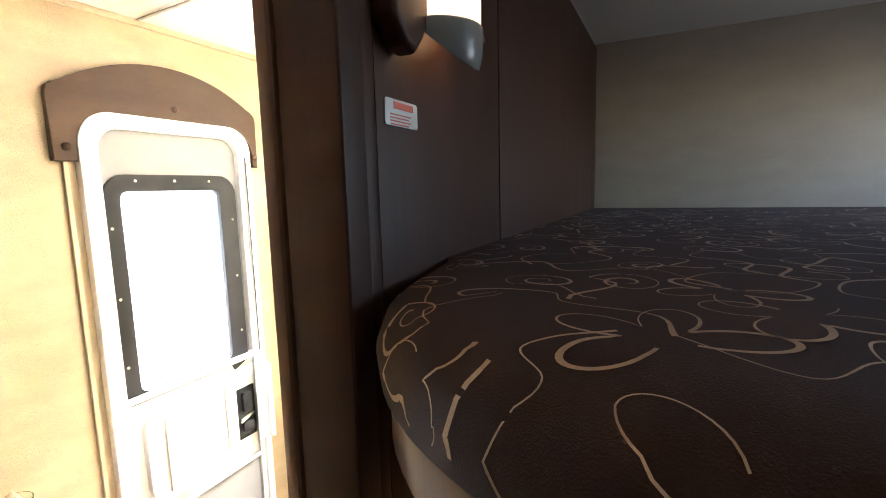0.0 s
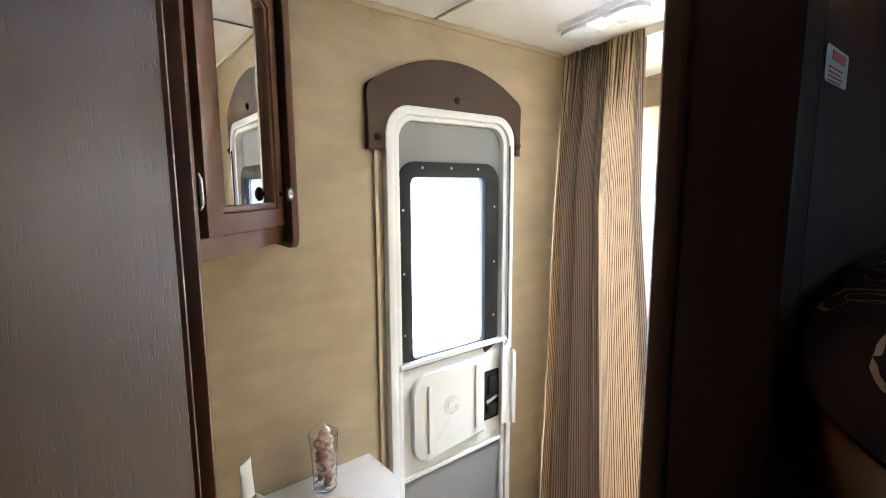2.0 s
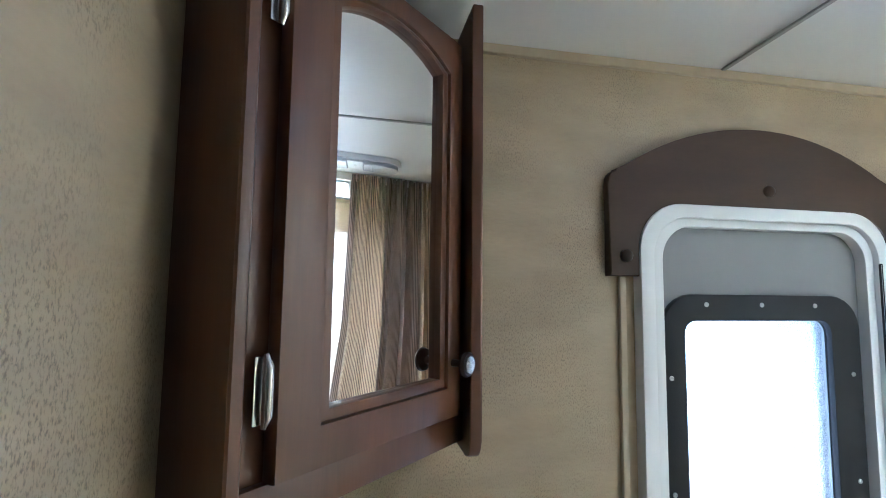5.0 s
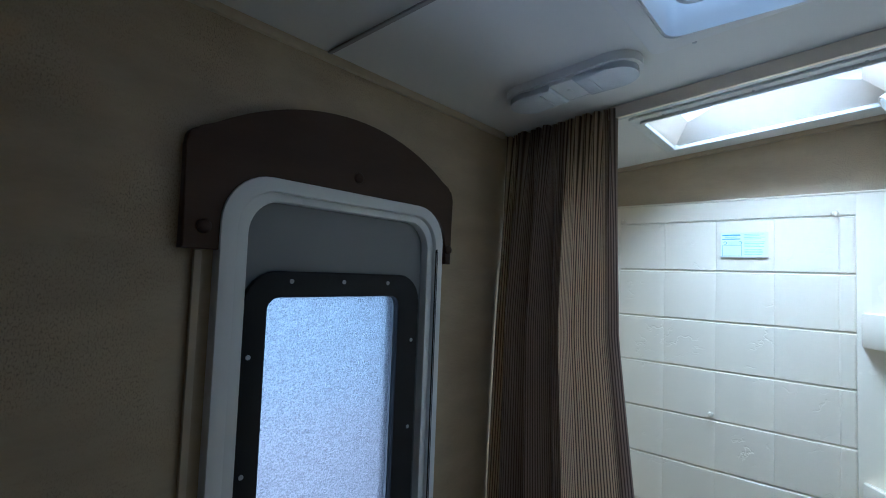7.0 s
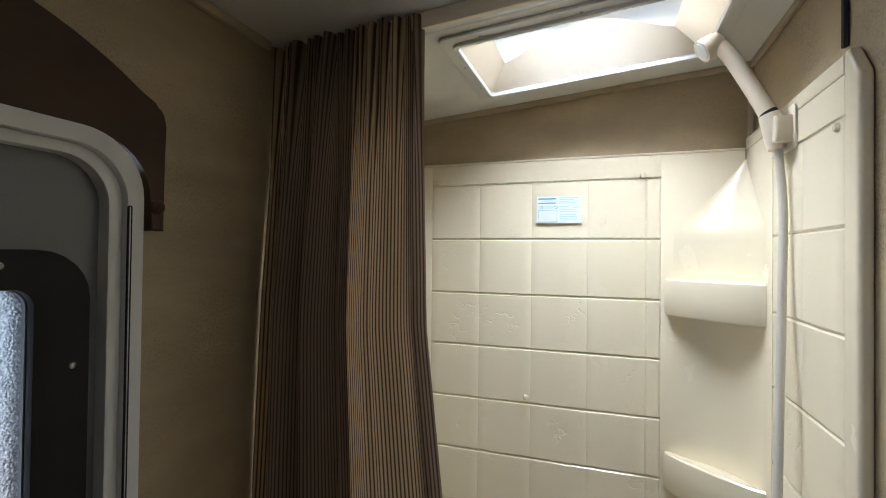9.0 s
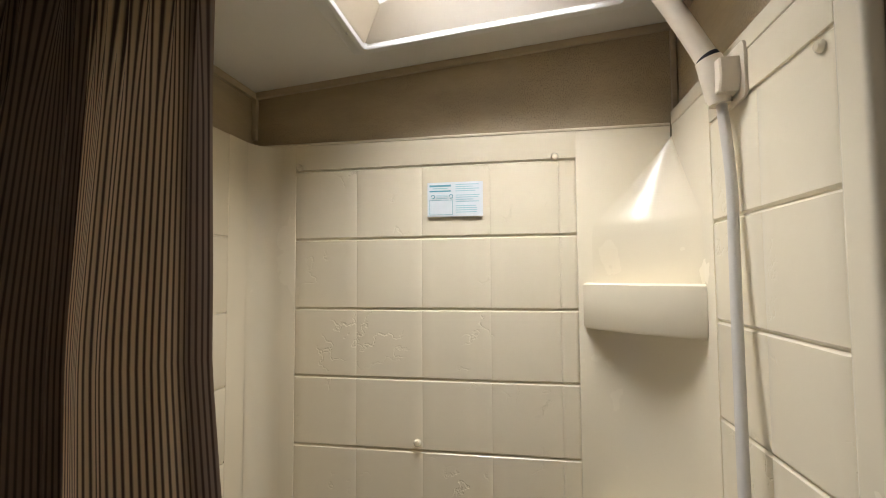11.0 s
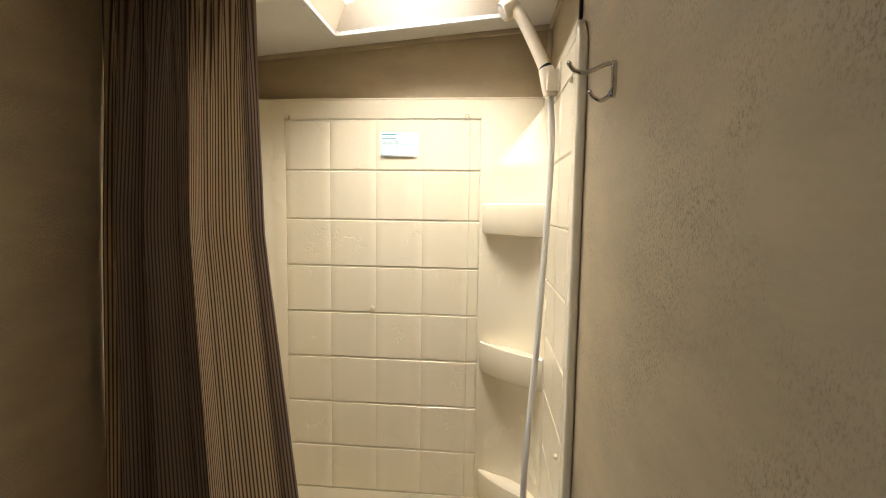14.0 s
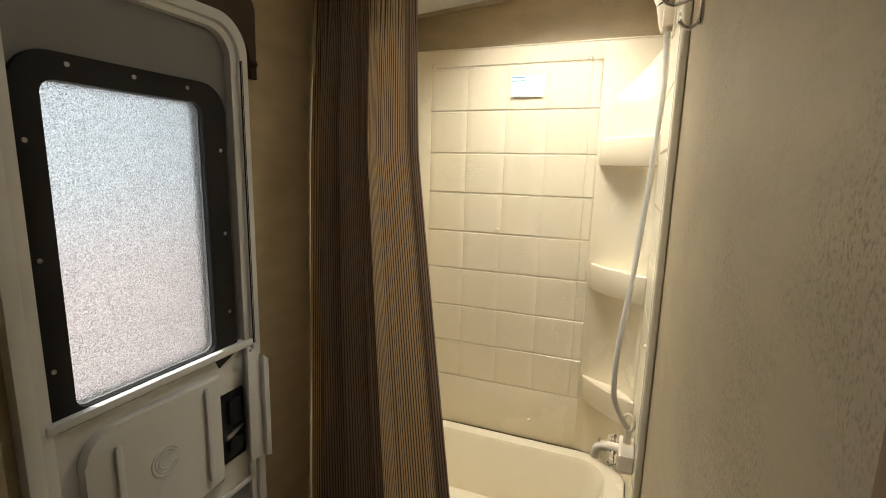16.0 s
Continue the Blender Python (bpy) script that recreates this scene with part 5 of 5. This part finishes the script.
cn, cm = n.new("ShaderNodeTexNoise"), n.new("ShaderNodeMix")
cn.inputs["Scale"].default_value = 14
cm.data_type = "RGBA"
cm.inputs[6].default_value, cm.inputs[7].default_value = (0.046, 0.021, 0.012, 1), (0.029, 0.013, 0.008, 1)
l.new(tc.outputs["Object"], cn.inputs[0])
l.new(cn.outputs[0], cm.inputs[0])
l.new(cm.outputs[2], b.inputs["Base Color"])
b.inputs["Roughness"].default_value = 0.8
b.inputs["Sheen Weight"].default_value = 0.04
b.inputs["Specular IOR Level"].default_value = 0.2
nz, bp = n.new("ShaderNodeTexNoise"), n.new("ShaderNodeBump")
nz.inputs["Scale"].default_value = 700
bp.inputs["Strength"].default_value, bp.inputs["Distance"].default_value = 0.4, 0.002
l.new(tc.outputs["Object"], nz.inputs[0])
l.new(nz.outputs[0], bp.inputs["Height"])
l.new(bp.outputs[0], b.inputs["Normal"])

bunk = thing("bunk_bed", pose(0.5, -1.75, FZ), "upper bunk platform with a curved wooden edge rail", "bunk bed")
part("platform", slab(bmesh.new(), bunk_outline(-0.045), 1.300, 1.3445, "z", 0.004), DARKWOOD, bunk)
part("edge_rail", ring(bmesh.new(), bunk_outline(-0.010), bunk_outline(-0.040), 1.290, 1.345, "z", 0.006), WOOD, bunk, "curved brown wooden edge rail")
part("support_post", boxed(1.40, 1.47, -2.43, -2.37, FZ, 1.299, 0.004), DARKWOOD, bunk)
part("support_post", boxed(-0.36, -0.30, -2.43, -2.37, FZ, 1.299, 0.004), DARKWOOD, bunk)
bm = bmesh.new()
prof = [(-0.045, 1.3455), (-0.012, 1.347), (-0.001, 1.356), (0.002, 1.385), (-0.008, 1.411), (-0.030, 1.427), (-0.09, 1.434)]
rr = [[bm.verts.new((x, y, z)) for x, y in bunk_outline(o)] for o, z in prof]
for p, q in zip(rr, rr[1:]):
    for k in range(len(p)):
        bm.faces.new((p[k], p[(k + 1) % len(p)], q[(k + 1) % len(p)], q[k]))
bm.faces.new(rr[0]), bm.faces.new(rr[-1])
mat_root = thing("bunk_mattress", pose(0.5, -1.75, 1.3455), "dark brown mattress with pale swirl print", "mattress")
from mathutils.bvhtree import BVHTree
bmesh.ops.recalc_face_normals(bm, faces=bm.faces)
tree = BVHTree.FromBMesh(bm)
edge_line = [Vector(p) for p in bunk_outline(0.0)]
part("cover", bm, QUILT, mat_root)


def on_mattress(x, y):
    """The point of the cover for a point of the flat cloth, which folds down over the edge."""
    p, inside, best = Vector((x, y)), False, 9.0
    for a, c in zip(edge_line, edge_line[1:] + edge_line[:1]):
        if (a.y > y) != (c.y > y) and x < (c.x - a.x) * (y - a.y) / (c.y - a.y) + a.x:
            inside = not inside
        e = c - a
        t = max(0, min(1, (p - a).dot(e) / max(e.length_squared, 1e-9)))
        best = min(best, (p - a - e * t).length)
    if not inside and best > 0.052:
        return None, None
    z = 1.44 if inside and best > 0.03 else (1.43 if inside else 1.415 - best)
    hit = tree.find_nearest(Vector((x, y, max(z, 1.352))))
    return hit[0] + hit[1] * 0.0009, hit[1]


def motif(kind, rnd):
    """A swirl of the print as a flat curve about the origin."""
    q = []
    if kind == 0:      # spiral with a tail
        for k in range(46):
            a = k / 45 * 4.2 * math.pi * 0.8
            r = 0.006 + 0.0032 * a
            q.append((r * math.cos(a), r * math.sin(a) * 0.8))
        q += [(q[-1][0] + 0.012 * k, q[-1][1] + 0.02 * math.sin(k * 0.7)) for k in range(1, 8)]
    elif kind == 1:    # flower of loops
        m = rnd.choice((3, 4, 5))
        for k in range(90):
            a = k / 89 * 1.6 * math.pi
            r = 0.018 + 0.045 * abs(math.sin(m * a / 1.6 * 0.8))
            q.append((r * math.cos(a), r * math.sin(a)))
    elif kind == 2:    # long drifting line with a hook
        p = [(-0.11, 0.03), (-0.06, -0.02), (0.0, 0.012), (0.05, -0.03), (0.10, 0.0), (0.115, 0.03), (0.095, 0.04), (0.085, 0.02)]
        q = [(v.x, v.y) for v in smooth_path([(a + rnd.uniform(-.012, .012), c + rnd.uniform(-.012, .012), 0) for a, c in p], 9)]
    else:              # wing outline
        p = [(-0.08, 0.0), (-0.05, 0.04), (0.0, 0.03), (0.02, 0.0), (0.06, 0.035), (0.09, 0.02), (0.07, -0.02), (0.03, -0.012), (0.0, -0.045), (-0.05, -0.03), (-0.078, 0.004)]
        q = [(v.x, v.y) for v in smooth_path([(a + rnd.uniform(-.01, .01), c + rnd.uniform(-.01, .01), 0) for a, c in p], 8)]
    return q


rnd = random.Random(21)
bm = bmesh.new()
spots = []
for k in range(2500):
    c = (rnd.uniform(-0.50, 1.30), rnd.uniform(-2.30, -1.06))
    if all((c[0] - a) ** 2 + (c[1] - e) ** 2 > 0.083 ** 2 for a, e in spots):
        spots.append(c)
for c in spots:
    turn, size = rnd.uniform(0, 6.28), rnd.uniform(0.85, 1.3)
    line = [(c[0] + size * (a * math.cos(turn) - e * math.sin(turn)), c[1] + size * (a * math.sin(turn) + e * math.cos(turn))) for a, e in motif(rnd.randrange(4), rnd)]
    phase, prev = rnd.uniform(0, 6.28), None
    pts3 = [on_mattress(*p) for p in line if p[1] < -1.062 and p[0] < 1.49]
    for k in range(len(pts3) - 1):
        (p, nn), (p2, n2) = pts3[k], pts3[k + 1]
        if p is None or p2 is None:
            prev = None
            continue
        if (p2 - p).length < 1e-5 or (p2 - p).length > 0.05:
            prev = None
            continue
        side = nn.cross(p2 - p).normalized() * (0.0006 + 0.0019 * (0.5 + 0.5 * math.sin(phase + 9 * k / len(pts3))) ** 1.6)
        if prev is None:
            prev = (bm.verts.new(p - side), bm.verts.new(p + side))
        nxt = (bm.verts.new(p2 - side), bm.verts.new(p2 + side))
        bm.faces.new((prev[0], prev[1], nxt[1], nxt[0]))
        prev = nxt
PRINT = material("pale_flock_print", (0.54, 0.36, 0.21), 0.7, scale=30, vary=0.2, fine=400, bump=0.2)
part("swirl_print", bm, PRINT, mat_root, "pale tan swirl print")

# warning label on the panelling
wl = thing("warning_label", pose(-0.122, -1.059, 1.63), "small white warning label with red heading", "label")
part("paper", slab(bmesh.new(), round_rect(-0.156, -0.080, 1.611, 1.642, 0.004, 3), -1.0592, -1.0584, "y"), PAPERWHITE, wl)
part("heading", boxed(-0.137, -0.091, -1.0596, -1.0592, 1.631, 1.639), INKRED, wl)
for k in range(4):
    part("print_line", boxed(-0.145, -0.097 - 0.006 * (k % 2), -1.0596, -1.0592, 1.6235 - 0.0038 * k, 1.6250 - 0.0038 * k), INKRED, wl)

# wall lamps of the two bunks
def lamp_glow(name, centre, reach, rim_colour, core_colour, low, high):
    """Opal plastic lit by a bulb: brightest in front of the bulb."""
    m = bpy.data.materials.new(name)
    m.use_nodes = True
    n, l = m.node_tree.nodes, m.node_tree.links
    b = n["Principled BSDF"]
    b.inputs["Base Color"].default_value, b.inputs["Roughness"].default_value = (0.6, 0.52, 0.42, 1), 0.3
    tc, vm, mr, cx, st = (n.new("ShaderNode" + k) for k in ("TexCoord", "VectorMath", "MapRange", "Mix", "MapRange"))
    vm.operation = "DISTANCE"
    vm.inputs[1].default_value = centre
    l.new(tc.outputs["Object"], vm.inputs[0])
    mr.interpolation_type = "SMOOTHSTEP"
    mr.inputs[1].default_value, mr.inputs[2].default_value, mr.inputs[3].default_value, mr.inputs[4].default_value = reach * 0.25, reach, 1.0, 0.0
    l.new(vm.outputs["Value"], mr.inputs[0])
    cx.data_type = "RGBA"
    cx.inputs[6].default_value, cx.inputs[7].default_value = (*rim_colour, 1), (*core_colour, 1)
    l.new(mr.outputs[0], cx.inputs[0])
    l.new(cx.outputs[2], b.inputs["Emission Color"])
    st.inputs[3].default_value, st.inputs[4].default_value = low, high
    l.new(mr.outputs[0], st.inputs[0])
    l.new(st.outputs[0], b.inputs["Emission Strength"])
    return m


# pale glass; the bluish daylight falling on it is put into its base colour
FROSTED = material("daylight_tinted_lamp_glass", (0.30, 0.37, 0.44), 0.25, scale=20, vary=0.03, bump=0.02)
ul = thing("bunk_reading_lamp", pose(-0.05, -1.0585, 1.75), "dark bracket reading lamp with a pale glass shade, lit", "wall lamp")
part("side_bracket", slab(bmesh.new(), [(-0.178, 1.722), (-0.152, 1.694), (-0.130, 1.690), (-0.092, 1.730), (-0.086, 1.87), (-0.178, 1.87)], -1.090, -1.0585, "y", 0.010, 4), DARKWOOD, ul)


def shade_band(rows):
    """A half-oval glass shell standing off the wall; rows: height and the share of the half oval."""
    bm = bmesh.new()
    n, g = 20, []
    for z, share, inset in rows:
        g.append([bm.verts.new((-0.048 + (0.060 - inset) * math.sin(a), -1.0800 - (0.055 - inset) * math.cos(a), z)) for a in np.linspace(-share, share, n + 1)])
    for p, q in zip(g, g[1:]):
        for k in range(n):
            bm.faces.new((p[k], p[k + 1], q[k + 1], q[k]))
    bmesh.ops.solidify(bm, geom=bm.faces[:], thickness=0.003)
    return bm


part("shade", shade_band([(1.738, 1.62, 0), (1.728, 1.55, 0), (1.716, 1.36, 0.001), (1.705, 1.10, 0.002), (1.695, 0.80, 0.004), (1.688, 0.45, 0.006), (1.685, 0.08, 0.008)]), FROSTED, ul, "pale glass shade, coloured blue-grey for the daylight on it")
part("lit_shade", shade_band([(1.88, 1.62, 0.003), (1.80, 1.62, 0.003), (1.736, 1.62, 0.003)]), lamp_glow("lit_upper_shade", (0.0, -0.02, 0.06), 0.13, (1.0, 0.50, 0.20), (1.0, 0.72, 0.42), 0.08, 0.28), ul, "glowing upper part of the shade")
part("wall_mount", boxed(-0.105, 0.008, -1.082, -1.0585, 1.765, 1.875, 0.006), DARKWOOD, ul)
part("rivet", lathe(bmesh.new(), [(0.004, 0), (0.0035, 0.002), (0.001, 0.0025)], 10, pose(-0.020, -1.128, 1.727, 90, 0, 25)), STEEL, ul)

ll = thing("lower_bunk_lamp", pose(-0.048, -1.0585, 1.02), "oval wall lamp glowing warm under the bunk", "wall lamp")
ov = lambda a, h, k=32: [(-0.048 + a * math.cos(2 * math.pi * i / k), 1.022 + h * math.sin(2 * math.pi * i / k)) for i in range(k)]
part("rim", ring(bmesh.new(), ov(0.074, 0.106), ov(0.060, 0.092), -1.098, -1.0585, "y", 0.006), BRONZE, ll, "dark bronze oval rim")
bm = bmesh.new()
lines = [[bm.verts.new((x, y, z)) for x, z in ov(a, h)] for a, h, y in ((0.0595, 0.0915, -1.0600), (0.0595, 0.0915, -1.104), (0.055, 0.086, -1.119), (0.044, 0.071, -1.130), (0.026, 0.044, -1.137), (0.006, 0.010, -1.139))]
for p, q in zip(lines, lines[1:]):
    for k in range(len(p)):
        bm.faces.new((p[k], p[(k + 1) % len(p)], q[(k + 1) % len(p)], q[k]))
bm.faces.new(lines[0]), bm.faces.new(lines[-1])
part("diffuser", bm, lamp_glow("lit_oval_diffuser", (0.0, -0.065, -0.005), 0.085, (1.0, 0.40, 0.13), (1.0, 0.70, 0.36), 0.05, 0.50), ll, "warm glowing oval diffuser")
